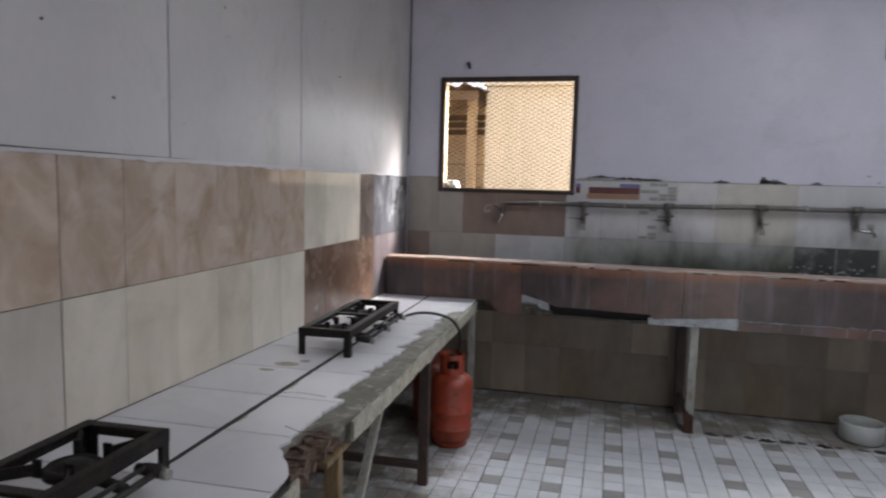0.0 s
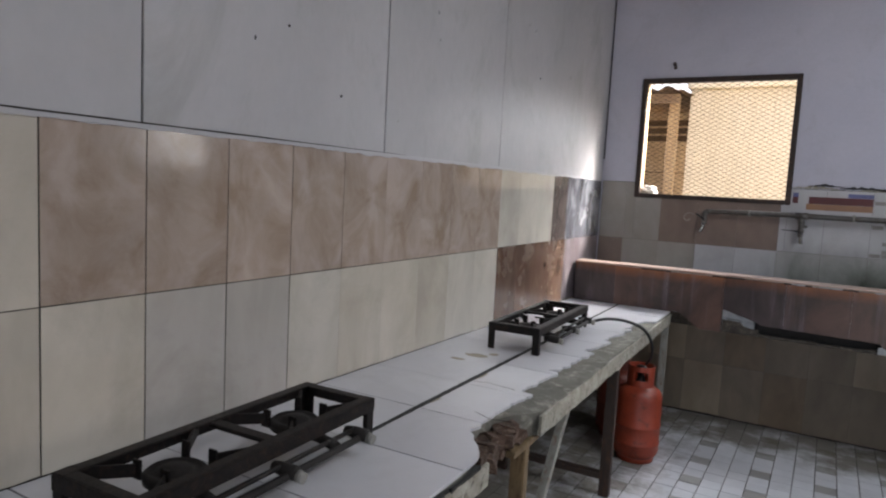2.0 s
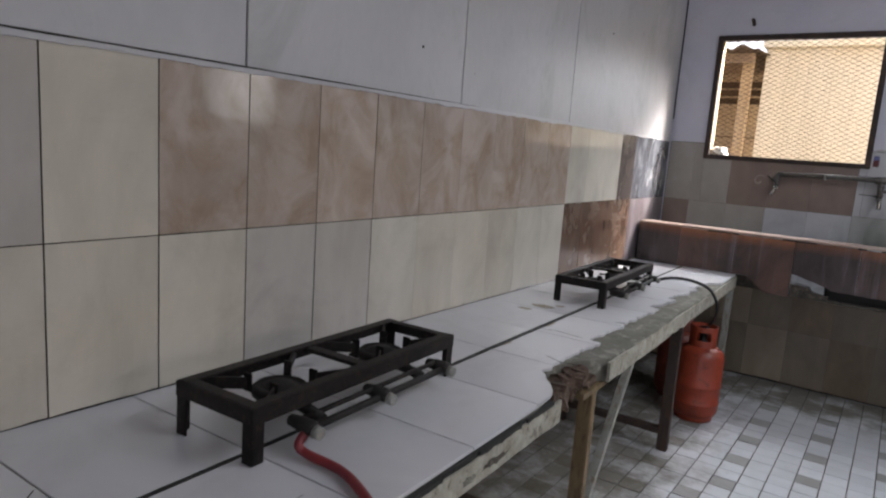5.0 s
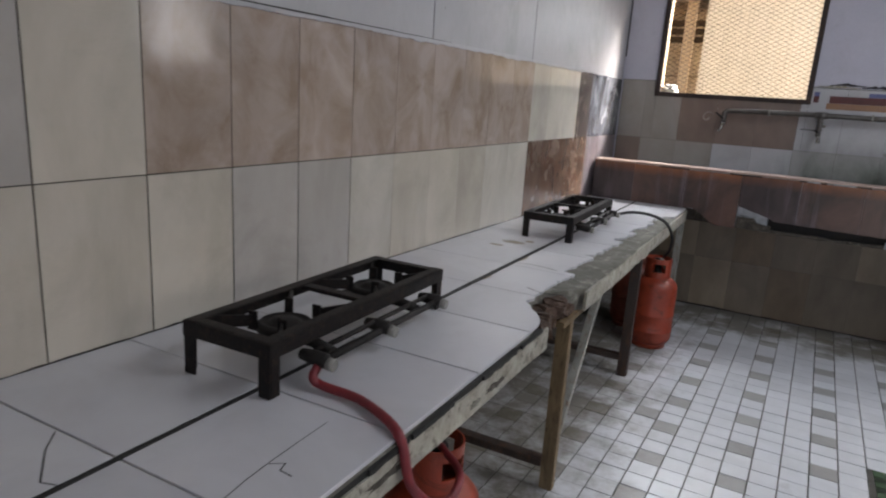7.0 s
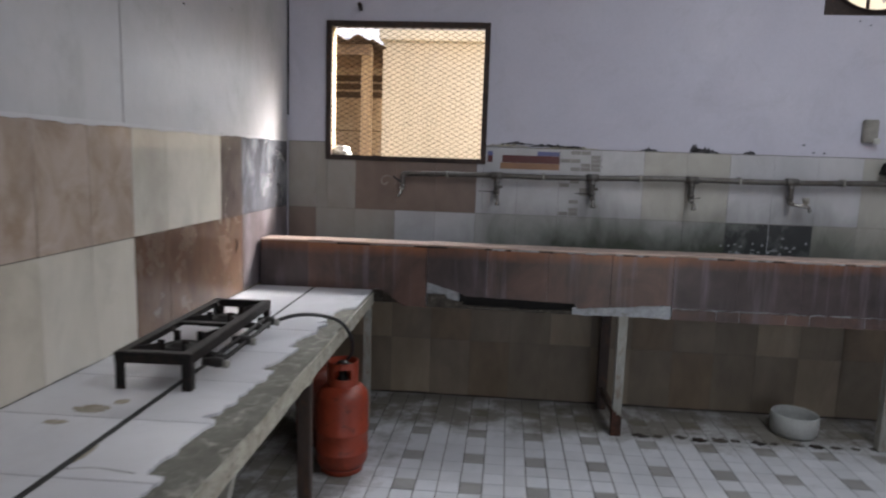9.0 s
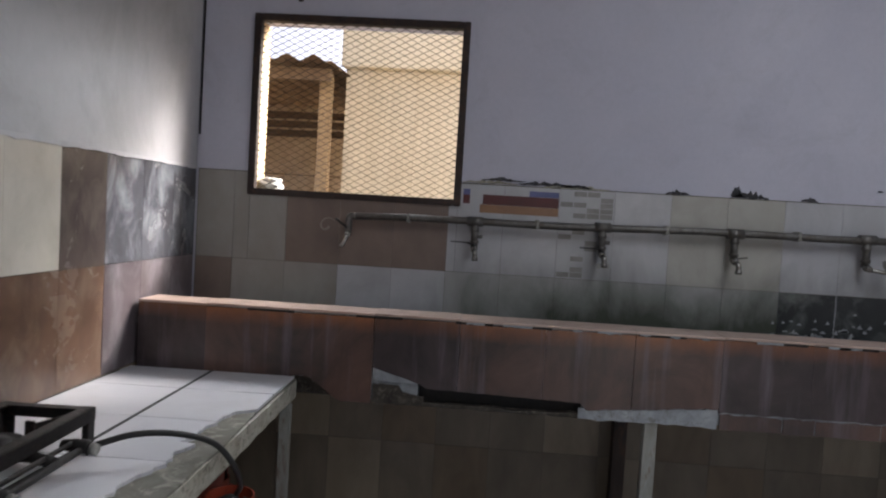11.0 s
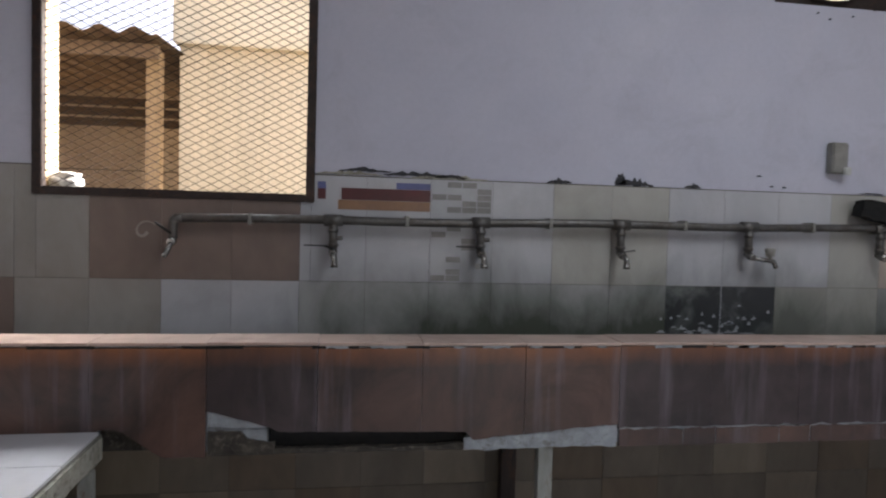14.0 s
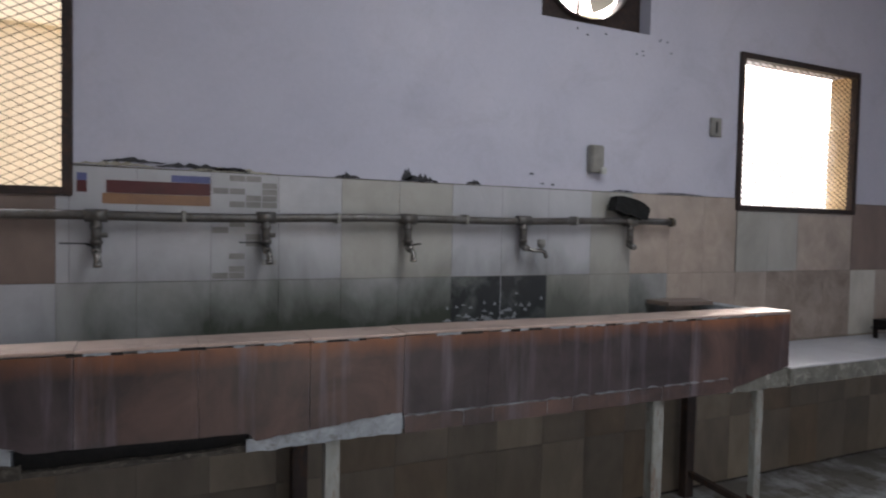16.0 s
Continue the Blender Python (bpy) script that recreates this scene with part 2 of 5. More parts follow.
surface("rusty_brown", "4b3d36", "2f2622", 14, 0.65, 0.2, stain="6d4427", stain_amount=0.5, stretch=(1, 1, 0.3))
surface("dirty_white_paint", "a2a29c", "83827a", 14, 0.6, 0.0, stain="6b4a30", stain_amount=0.7, stretch=(1, 1, 0.35))
surface("galvanised", "6f6d6b", "57524e", 18, 0.45, 0.55, stain="4d4234", stain_amount=0.6)
surface("chrome", "a8a6a2", "8a8783", 20, 0.22, 0.9, stain="4a4540", stain_amount=0.5)
surface("window_iron", "3a2e2a", "271f1d", 20, 0.6, 0.3, stain="5b3a26", stain_amount=0.5)
surface("mesh_wire", "281f18", "19130f", 30, 0.6, 0.4)
surface("white_plastic", "c8c8c4", "b4b4ae", 8, 0.4)
surface("grey_plastic", "96948f", "7f7c76", 9, 0.5)
surface("black_fabric", "151414", "0b0b0b", 30, 0.95, bump=0.8)
surface("bag_plastic", "dddcd8", "c4c3be", 14, 0.4)
surface("bowl_plastic", "b9bbb9", "a6a8a5", 8, 0.4)
surface("chalk", "a39a92", "938a82", 30, 0.9)
surface("mould_chip", "2f2f33", "4b4a4d", 30, 0.95, bump=0.8)
surface("facade_beige", "e2d3b0", "d6c6a2", 3, 0.8, fine=50, bump=0.2, stretch=(1, 1, 0.2))
surface("facade_band", "e6d9b8", "dccda8", 3, 0.8)
surface("shed_wall", "cbb79e", "b39f88", 3, 0.85, stain="7b6756", stain_amount=0.5)
surface("shed_timber", "6d5845", "54432f", 5, 0.85, stain="33281c", stain_amount=0.5, stretch=(0.2, 1, 1))
surface("shed_roof", "8f7655", "735c42", 5, 0.7, stain="4e3c2b", stain_amount=0.6)
surface("shed_post", "b0946a", "957a55", 8, 0.75, stretch=(1, 1, 0.2))
surface("yard_ground", "9a8a72", "82745f", 2, 0.9)
surface("reveal_paint", "d6bb93", "c6aa82", 6, 0.8, fine=50, bump=0.2, stain="8f7a5c", stain_amount=0.3)
surface("far_white", "f2f0ec", "e8e6e1", 1, 0.8)
surface("decor_orange", "97704f", "8a6650", 8, 0.35)
surface("decor_red", "5a1a1c", "48151a", 8, 0.35)
surface("decor_blue", "5a6090", "4f5580", 8, 0.35)
surface("decor_grey", "8b8986", "7a7774", 12, 0.35)


# ---- mesh helpers ----
def box(bm, x0, x1, y0, y1, z0, z1, bevel=0.0):
    t = bmesh.new() if bevel else bm
    vs = [t.verts.new((x, y, z)) for x in (x0, x1) for y in (y0, y1) for z in (z0, z1)]
    for f in ((0, 1, 3, 2), (4, 6, 7, 5), (0, 4, 5, 1), (2, 3, 7, 6), (0, 2, 6, 4), (1, 5, 7, 3)):
        t.faces.new([vs[i] for i in f])
    if bevel:
        bmesh.ops.bevel(t, geom=list(t.edges), offset=bevel, segments=2, affect="EDGES")
        join(bm, t)
    return bm


def join(bm, other):
    me = bpy.data.meshes.new("tmp")
    other.to_mesh(me)
    other.free()
    bm.from_mesh(me)
    bpy.data.meshes.remove(me)


def bar(bm, p0, p1, w, h=None, bevel=0.002):
    """A square or flat bar from p0 to p1."""
    h = h or w
    p0, p1 = Vector(p0), Vector(p1)
    d = p1 - p0
    t = bmesh.new()
    box(t, -w / 2, w / 2, -h / 2, h / 2, 0, d.length, bevel)
    up = Vector((1, 0, 0)) if abs(d.normalized().x) < 0.9 else Vector((0, 1, 0))
    zz = d.normalized()
    yy = zz.cross(up).normalized()
    xx = yy.cross(zz)
    m = Matrix((xx, yy, zz)).transposed().to_4x4()
    bmesh.ops.transform(t, matrix=Matrix.Translation(p0) @ m, verts=t.verts)
    join(bm, t)
    return bm


def tube(bm, pts, r, seg=12, cap=True):
    """A round tube along points; r may be a list."""
    pts = [Vector(p) for p in pts]
    rs = r if isinstance(r, (list, tuple)) else [r] * len(pts)
    rings, prev = [], None
    for i, p in enumerate(pts):
        d = (pts[min(i + 1, len(pts) - 1)] - pts[max(i - 1, 0)]).normalized()
        if prev is None:
            a = d.orthogonal().normalized()
        else:
            a = (prev - d * prev.dot(d)).normalized()
        prev = a
        b = d.cross(a)
        rings.append([bm.verts.new(p + rs[i] * (math.cos(2 * math.pi * k / seg) * a + math.sin(2 * math.pi * k / seg) * b)) for k in range(seg)])
    for r0, r1 in zip(rings, rings[1:]):
        for k in range(seg):
            f = bm.faces.new((r0[k], r0[(k + 1) % seg], r1[(k + 1) % seg], r1[k]))
            f.smooth = True
    if cap:
        bm.faces.new(rings[0][::-1])
        bm.faces.new(rings[-1])
    return bm


def curve_pts(ctrl, n=8):
    """Catmull-Rom points through the control points."""
    c = [Vector(p) for p in ctrl]
    c = [c[0] * 2 - c[1]] + c + [c[-1] * 2 - c[-2]]
    out = []
    for i in range(1, len(c) - 2):
        for k in range(n):
            t = k / n
            out.append(0.5 * ((2 * c[i]) + (c[i + 1] - c[i - 1]) * t + (2 * c[i - 1] - 5 * c[i] + 4 * c[i + 1] - c[i + 2]) * t * t + (3 * c[i] - c[i - 1] - 3 * c[i + 1] + c[i + 2]) * t**3))
    return out + [c[-2]]


def lathe(bm, profile, seg=36, at=(0, 0, 0)):
    """A turned body from (radius, height) pairs."""
    rings = []
    for r, z in profile:
        rings.append([bm.verts.new((at[0] + r * math.cos(2 * math.pi * k / seg), at[1] + r * math.sin(2 * math.pi * k / seg), at[2] + z)) for k in range(seg)] if r > 1e-5 else [bm.verts.new((at[0], at[1], at[2] + z))])
    for a, b in zip(rings, rings[1:]):
        for k in range(seg):
            p = [a[k % len(a)], a[(k + 1) % len(a)], b[(k + 1) % len(b)], b[k % len(b)]]
            p = list(dict.fromkeys(p))
            if len(p) > 2:
                f = bm.faces.new(p)
                f.smooth = True
    return bm


def slab(bm, outline, z0, z1, axis="z"):
    """A prism: the outline in the plane across the axis, from z0 to z1 along it."""
    put = {"z": lambda u, v, w: (u, v, w), "y": lambda u, v, w: (u, w, v), "x": lambda u, v, w: (w, u, v)}[axis]
    lo = [bm.verts.new(put(u, v, z0)) for u, v in outline]
    hi = [bm.verts.new(put(u, v, z1)) for u, v in outline]
    n = len(lo)
    bm.faces.new(lo[::-1])
    bm.faces.new(hi)
    for i in range(n):
        bm.faces.new((lo[i], lo[(i + 1) % n], hi[(i + 1) % n], hi[i]))
    return bm


def rough_up(bm, amount, freq=8.0):
    """Moves vertices a little by noise, for uneven edges."""
    for v in bm.verts:
        v.co += Vector(noise.noise_vector(v.co * freq)) * amount


def mesh_of(name, bm, material):
    bmesh.ops.recalc_face_normals(bm, faces=bm.faces)
    me = bpy.data.meshes.new(name)
    bm.to_mesh(me)
    bm.free()
    me.materials.append(MATS[material])
    return me


def base_of(ob):
    p = Vector()
    while ob:
        p += ob.location
        ob = ob.parent
    return p


def part(name, bm, material, parent, label=""):
    """One mesh, built in world coordinates, as a part of a thing or of a part."""
    bmesh.ops.translate(bm, verts=bm.verts, vec=-base_of(parent))
    ob = new(name, mesh_of(name, bm, material))
    ob.parent = parent
    return tagged(ob, label)


def thing(name, at, label, category, group="", kind=""):
    ob = new(name)
    ob.location = at
    ob.empty_display_size = 0.1
    return tagged(ob, label, category, group, kind)


def single(name, bm, material, label, category="", group="", kind="", at=(0, 0, 0)):
    bmesh.ops.translate(bm, verts=bm.verts, vec=-Vector(at))
    ob = new(name, mesh_of(name, bm, material))
    ob.location = at
    return tagged(ob, label, category, group, kind)


PIECES = {}


def piece(name, size, material, parent, at, bevel=0.0015):
    """A tile or board of that size, centred at a place; alike pieces share one mesh."""
    key = (name, tuple(round(s, 4) for s in size), material)
    if key not in PIECES:
        bm = bmesh.new()
        sx, sy, sz = (s / 2 for s in size)
        box(bm, -sx, sx, -sy, sy, -sz, sz)
        if bevel:
            bmesh.ops.bevel(bm, geom=list(bm.edges), offset=bevel, segments=1, affect="EDGES")
        PIECES[key] = mesh_of(name, bm, material)
    ob = new(name, PIECES[key])
    ob.parent = parent
    ob.location = Vector(at) - base_of(parent)
    return ob


def wall_with_holes(bm, a0, a1, z0, z1, holes, put):
    """Boxes round the holes (a from, a to, z from, z to) of a wall that runs from a0 to a1."""
    cuts = sorted({a0, a1, *(h[0] for h in holes), *(h[1] for h in holes)})
    for u, v in zip(cuts, cuts[1:]):
        levels = [z0]
        for h in sorted(holes, key=lambda h: h[2]):
            if h[0] <= u and v <= h[1]:
                levels += [h[2], h[3]]
        levels.append(z1)
        for lo, hi in zip(levels[::2], levels[1::2]):
            if hi - lo > 1e-4:
                put(bm, u, v, lo, hi)
    return bm


# ---- the room ----
X0, X1, Y0, Y1, TOP = 0.0, 6.6, -2.0, 7.0, 3.2
WIN1 = (0.249, 1.217, 1.486, 2.294)
WIN2 = (4.418, 5.421, 1.527, 2.369)
FAN = (3.115, 3.768, 2.38, 3.03)
THICK = 0.16

rng = random.Random(7)

bm = bmesh.new()
box(bm, X0 - THICK, X1 + THICK, Y0 - THICK, Y1 + THICK, -0.12, -0.003)
floor = single("floor", bm, "floor_grout", "dirty grey cement floor bed under small mosaic tiles", kind="structure")
bm = bmesh.new()
# unseen opening added for the roof lamp; the lid above keeps the sun out
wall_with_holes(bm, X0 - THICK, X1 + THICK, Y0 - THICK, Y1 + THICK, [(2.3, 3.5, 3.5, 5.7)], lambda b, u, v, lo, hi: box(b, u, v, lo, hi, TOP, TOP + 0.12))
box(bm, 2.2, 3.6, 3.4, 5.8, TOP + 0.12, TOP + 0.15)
single("ceiling", bm, "ceiling_paint", "plain off-white painted ceiling", kind="structure")


wall_north = single(
    "wall_north",
    wall_with_holes(bmesh.new(), X0 - THICK, X1 + THICK, 0, TOP, [WIN1, WIN2, FAN], lambda b, u, v, lo, hi: box(b, u, v, Y1 + 0.004, Y1 + THICK, lo, hi)),
    "plaster", "pale lilac painted plaster wall, soiled above the tiles", kind="structure")
wall_west = single("wall_west", box(bmesh.new(), X0 - THICK, X0 - 0.006, Y0, Y1 + 0.004, 0, TOP + 0.2), "panel_paint", "pale grey panelled wall with tiles below", kind="structure")
single(
    "wall_south",
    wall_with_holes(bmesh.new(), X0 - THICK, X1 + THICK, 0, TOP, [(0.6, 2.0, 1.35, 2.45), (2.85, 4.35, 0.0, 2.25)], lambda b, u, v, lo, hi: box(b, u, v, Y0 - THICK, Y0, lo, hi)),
    "plaster", "plain pale plaster wall with a doorway and a window", kind="structure")
single(
    "wall_east",
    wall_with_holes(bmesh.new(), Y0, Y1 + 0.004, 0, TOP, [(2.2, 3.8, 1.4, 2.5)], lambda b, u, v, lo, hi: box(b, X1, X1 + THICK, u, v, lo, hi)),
    "plaster", "plain pale plaster wall with a window", kind="structure")

# wall panels above the tiles on the west side, with open joints
JOINTS = [-2.0, -1.63, -0.65, 0.33, 1.31, 2.29, 3.272, 4.257, 5.24, 6.998]
for a, b in zip(JOINTS, JOINTS[1:]):
    bm = bmesh.new()
    box(bm, X0 - 0.006, X0 + 0.002, a + 0.0026, b - 0.0026, 1.588, TOP + 0.2, 0.0015)
    part("wall_panel", bm, "panel_paint", wall_west)
bm = bmesh.new()
for a in JOINTS[1:-1]:
    box(bm, X0 - 0.0065, X0 - 0.005, a - 0.005, a + 0.005, 1.588, TOP)
part("panel_joint", bm, "dark_grout", wall_west)

# the tiles of the west wall: 25 x 40 cm, upright
PITCH, ROW = 0.25, (1.179, 0.405)
bm = bmesh.new()
box(bm, X0 - 0.007, X0 - 0.0025, Y0, Y1, 0, 1.585)
part("tile_bed", bm, "dark_grout", wall_west)
K0 = 5.286


def west_kind(row, k):
    """The tile's kind by its row (0: top) and its number from the rust-brown tiles on."""
    if row == 0:
        return "tile_dark_grey" if k >= 4 else "tile_mauve_grey" if k == 3 else "tile_offwhite" if k >= 0 else "tile_brown" if k >= -9 else "tile_cream" if k == -10 else "tile_greywhite" if k == -11 else "tile_cream"
    if row == 1:
        return "tile_rust_limed_lit" if k >= 4 else "tile_rust_brown" if 0 <= k else ("tile_greywhite" if k in (-8, -7) else "tile_offwhite" if k in (-6, -1, -2) else "tile_cream")
    return ("under_grey", "under_beige", "under_brown")[(k * 7 + row * 3) % 3]


for row, (lo, hi) in enumerate(((1.179, 1.583), (0.775, 1.179), (0.37, 0.775), (0.002, 0.37))):
    for k in range(-24, 7):
        y = K0 + k * PITCH
        e = min(y + PITCH, Y1 - 0.004)
        if e - y < 0.02 or y < Y0:
            continue
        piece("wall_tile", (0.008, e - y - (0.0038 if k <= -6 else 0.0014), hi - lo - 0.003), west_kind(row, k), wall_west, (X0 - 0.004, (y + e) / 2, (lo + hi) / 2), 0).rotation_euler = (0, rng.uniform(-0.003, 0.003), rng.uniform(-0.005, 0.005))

ys = [Y0 + (Y1 - 0.004 - Y0) * q / 500 for q in range(501)]
bm = bmesh.new()
slab(bm, [(y, 1.581 - 0.011 * abs(noise.noise((y * 2.1, 3, 0))) - 0.009 * abs(noise.noise((y * 9, 3, 0))) - 0.004 * noise.noise((y * 33, 3, 0))) for y in ys] + [(y, 1.592) for y in reversed(ys)], X0 - 0.002, X0 + 0.0035, "x")
part("paint_smear", bm, "panel_paint", wall_west, "pale paint smeared over the tiles' upper edge")

# open joint under the panels, wider to the south
ys = [Y0 + (4.4 - Y0) * q / 200 for q in range(201)]
bm = bmesh.new()
slab(bm, [(y, 1.5915 + 0.0015 * noise.noise((y * 7, 1, 0))) for y in ys] + [(y, 1.5925 + 0.003 * min(1.0, (4.4 - y) / 0.8) + 0.0012 * noise.noise((y * 9, 4, 0))) for y in reversed(ys)], X0 - 0.001, X0 + 0.0042, "x")
part("panel_joint", bm, "dark_grout", wall_west, "dark open joint under the wall panels")
# scuffs and chips in the panels' paint
for k in range(11):
    y, z = 2.7 + 3.7 * rng.random(), 1.66 + 0.75 * rng.random()
    w, h, tilt = rng.uniform(0.0015, 0.004), rng.uniform(0.003, 0.012), rng.uniform(-0.5, 0.5)
    bm = bmesh.new()
    slab(bm, [(y + w * math.cos(q * math.pi / 5) * (1 + 0.5 * noise.noise((q, k, 0))) + tilt * h * math.sin(q * math.pi / 5), z + h * math.sin(q * math.pi / 5) * (1 + 0.5 * noise.noise((q, k, 7)))) for q in range(10)], X0 - 0.001, X0 + 0.0026, "x")
    part("scuff", bm, ("mould_chip", "cement")[k % 2], wall_west)
# grime in the joint between wall and counter
ys = [0.7 + 5.7 * q / 300 for q in range(301)]
bm = bmesh.new()
slab(bm, [(y, 0.758 + 0.00995 * (7.0 - y)) for y in ys] + [(y, 0.7655 + 0.00995 * (7.0 - y) + 0.0035 * noise.noise((y * 4, 8, 0)) + 0.002 * noise.noise((y * 27, 8, 0))) for y in reversed(ys)], X0 - 0.002, X0 + 0.003, "x")
part("joint_grime", bm, "dark_grout", wall_west, "dark grime in the joint above the counter")

# the wall runs a little off square and its courses fall towards the south
wall_west.matrix_world = Matrix.Translation((-0.008, Y1, 1.18)) @ Matrix.Rotation(radians(-0.4), 4, "Z") @ Matrix.Rotation(radians(0.57), 4, "X") @ Matrix.Translation((0, -Y1, -1.18))
for x, y, z in ((0.003, 3.75, 1.93), (0.003, 4.0, 1.76), (0.003, 3.95, 2.25), (0.003, 2.9, 1.9), (0.003, 5.7, 2.1), (0.003, 4.7, 2.3)):
    nail = bmesh.new()
    tube(nail, [(x - 0.004, y, z), (x + 0.002, y, z)], [0.006, 0.004], 8)
    ob = new("nail_head", mesh_of("nail_head", nail, "window_iron"))
    ob.parent = wall_west

# the open crack in the corner of the room
bm = bmesh.new()
zs = [1.74 + (TOP - 1.74) * q / 40 for q in range(41)]
slab(bm, [(X0 - 0.008, z) for z in zs] + [(X0 + 0.0005 + 0.0016 * noise.noise((z * 5, 1, 0)), z) for z in reversed(zs)], Y1 - 0.001, Y1 + 0.006, "y")
part("corner_crack", bm, "black_joint_and_hollow", wall_north, "dark open crack in the corner")

# the tiles of the north wall
bm = bmesh.new()
wall_with_holes(bm, X0, X1, 0, 1.583, [WIN1[:2] + (WIN1[2], 1.6), WIN2[:2] + (WIN2[2], 1.7)], lambda b, u, v, lo, hi: box(b, u, v, Y1 + 0.001, Y1 + 0.006, lo, min(hi, 1.583)))
part("tile_bed", bm, "grout", wall_north)
NORTH = {
    0: {-1: "wash_grey", 0: "wash_grey", 1: "wash_brown", 2: "wash_brown", 3: "wash_brown", 8: "wash_cream", 9: "wash_cream", 13: "wash_cream", 14: "wash_beige", 15: "wash_beige", 16: "wash_beige",
        17: "wash_cream", 18: "wash_cream", 19: "wash_beige", 20: "wash_beige", 21: "wash_brown", 22: "wash_brown", 23: "tile_offwhite"},
    1: {-1: "wash_brown", 0: "wash_grey", 1: "wash_grey", 2: "wash_white", 3: "wash_white", 6: "wash_green", 7: "wash_green", 8: "wash_green", 9: "wash_green", 10: "wash_dark", 11: "wash_dark", 12: "wash_cream",
        13: "wash_cream", 15: "wash_beige", 16: "wash_beige", 17: "wash_beige", 18: "wash_stained", 19: "wash_stained", 20: "wash_stained", 21: "tile_offwhite", 22: "wash_beige"},
    2: {}, 3: {}}
for row, (lo, hi) in enumerate(((1.174, 1.58), (0.77, 1.174), (0.366, 0.77), (0.002, 0.366))):
    for j in range(-1, 26):
        a, b = max(0.177 + j * PITCH, X0 + 0.003), min(0.177 + (j + 1) * PITCH, X1)
        if b - a < 0.02:
            continue
        kind = NORTH[row].get(j, ("wash_white", "wash_green")[row]) if row < 2 else ("under_grey", "under_grey", "under_beige", "under_brown", "under_grey")[(j * 3 + row * 2) % 5]
        spans = [(a, b, lo, hi)]
        for w in (WIN1, WIN2):
            cut = []
            for p, q, l, h in spans:
                if q <= w[0] or p >= w[1] or h <= w[2]:
                    cut.append((p, q, l, h))
                    continue
                if p < w[0]:
                    cut.append((p, w[0], l, h))
                if q > w[1]:
                    cut.append((w[1], q, l, h))
                cut.append((max(p, w[0]), min(q, w[1]), l, w[2] - 0.004))
            spans = cut
        for p, q, l, h in spans:
            if q - p > 0.015:
                piece("wall_tile", (q - p - 0.0014, 0.008, h - l - 0.002), kind, wall_north, ((p + q) / 2, Y1 + 0.002, (l + h) / 2), 0)

# ---- the mosaic floor: 10 cm tiles, a grey one at every third ----
FP = 0.1025
FX, FY = 0.94, 6.122
LAID = bmesh.new()
LAID_GREY = bmesh.new()
i0, i1 = math.ceil((X0 - FX) / FP), math.floor((X1 - FX) / FP)
j0, j1 = math.ceil((Y0 - FY) / FP), math.floor((Y1 + 0.05 - FY) / FP)
FLOOR_PIECES = []
INSET = (FX + 7.5 * FP, FX + 19.5 * FP, FY - 26.5 * FP, FY - 10.5 * FP)
for i in range(i0, i1 + 1):
    for j in range(j0, j1 + 1):
        x, y = FX + i * FP, FY + j * FP
        grey = i % 3 == 0 and j % 3 == 0
        if rng.random() < 0.012:
            grey = not grey
        dz = rng.uniform(-0.0012, 0.0008)
        if INSET[0] < x < INSET[1] and INSET[2] < y < INSET[3]:
            continue
        x += 0.018 * (y - FY)
        if 0.75 < x < 2.2 and 3.35 < y < 5.45:
            FLOOR_PIECES.append((x, y, dz, grey))
            continue
        h, hy = (FP - 0.0055) / 2, (FP - 0.0036) / 2
        b = LAID_GREY if grey else LAID
        top = [b.verts.new((x + sx * h, y + sy * hy, dz)) for sx, sy in ((-1, -1), (1, -1), (1, 1), (-1, 1))]
        low = [b.verts.new((x + sx * (h + 0.001), y + sy * (hy + 0.001), -0.004)) for sx, sy in ((-1, -1), (1, -1), (1, 1), (-1, 1))]
        b.faces.new(top)
        for k in range(4):
            b.faces.new((low[k], low[(k + 1) % 4], top[(k + 1) % 4], top[k]))

# rotted, blackened spots in the floor below the trough
for k in range(13):
    x, y = 2.16 + 0.105 * k + rng.uniform(-0.012, 0.012), 6.545 + rng.uniform(-0.012, 0.012)
    bm = bmesh.new()
    r, ph = rng.uniform(0.016, 0.03), rng.uniform(0, 6)
    slab(bm, [(x + 1.35 * r * math.cos(q * math.pi / 8) * (1 + 1.1 * noise.noise((q * 1.1, ph, 0))), y + r * math.sin(q * math.pi / 8) * (1 + 1.1 * noise.noise((q * 1.3, ph, 4)))) for q in range(16)], -0.003, 0.0016)
    part("rotted_spot", bm, ("dark_rubble", "damp_black")[k % 3 == 0], floor)

# ---- windows ----
def diamond_mesh(x0, x1, z0, z1, y, dx=0.057, dz=0.030, t=0.0021):
    """Expanded metal: two families of slanting strands, clipped to the frame."""
    bm = bmesh.new()
    s = dz / dx
    w, h = x1 - x0, z1 - z0
    n = int((w + h / s) / dx) + 1
    for sign in (1, -1):
        for k in range(n + 1):
            c = -h / s + k * dx
            pts = []
            for z in (0, h):
                pts.append((c + z / s, z))
            (ax, az), (bx, bz) = pts
            if bx < 0 or ax > w:
                continue
            if ax < 0:
                az, ax = az + (0 - ax) * s, 0
            if bx > w:
                bz, bx = bz - (bx - w) * s, w
            if bx - ax < 0.004:
                continue
            if sign < 0:
                ax, bx = w - ax, w - bx
            bar(bm, (x0 + ax, y + sign * t * 0.4, z0 + az), (x0 + bx, y + sign * t * 0.4, z0 + bz), t, t * 1.6, 0)
    return bm


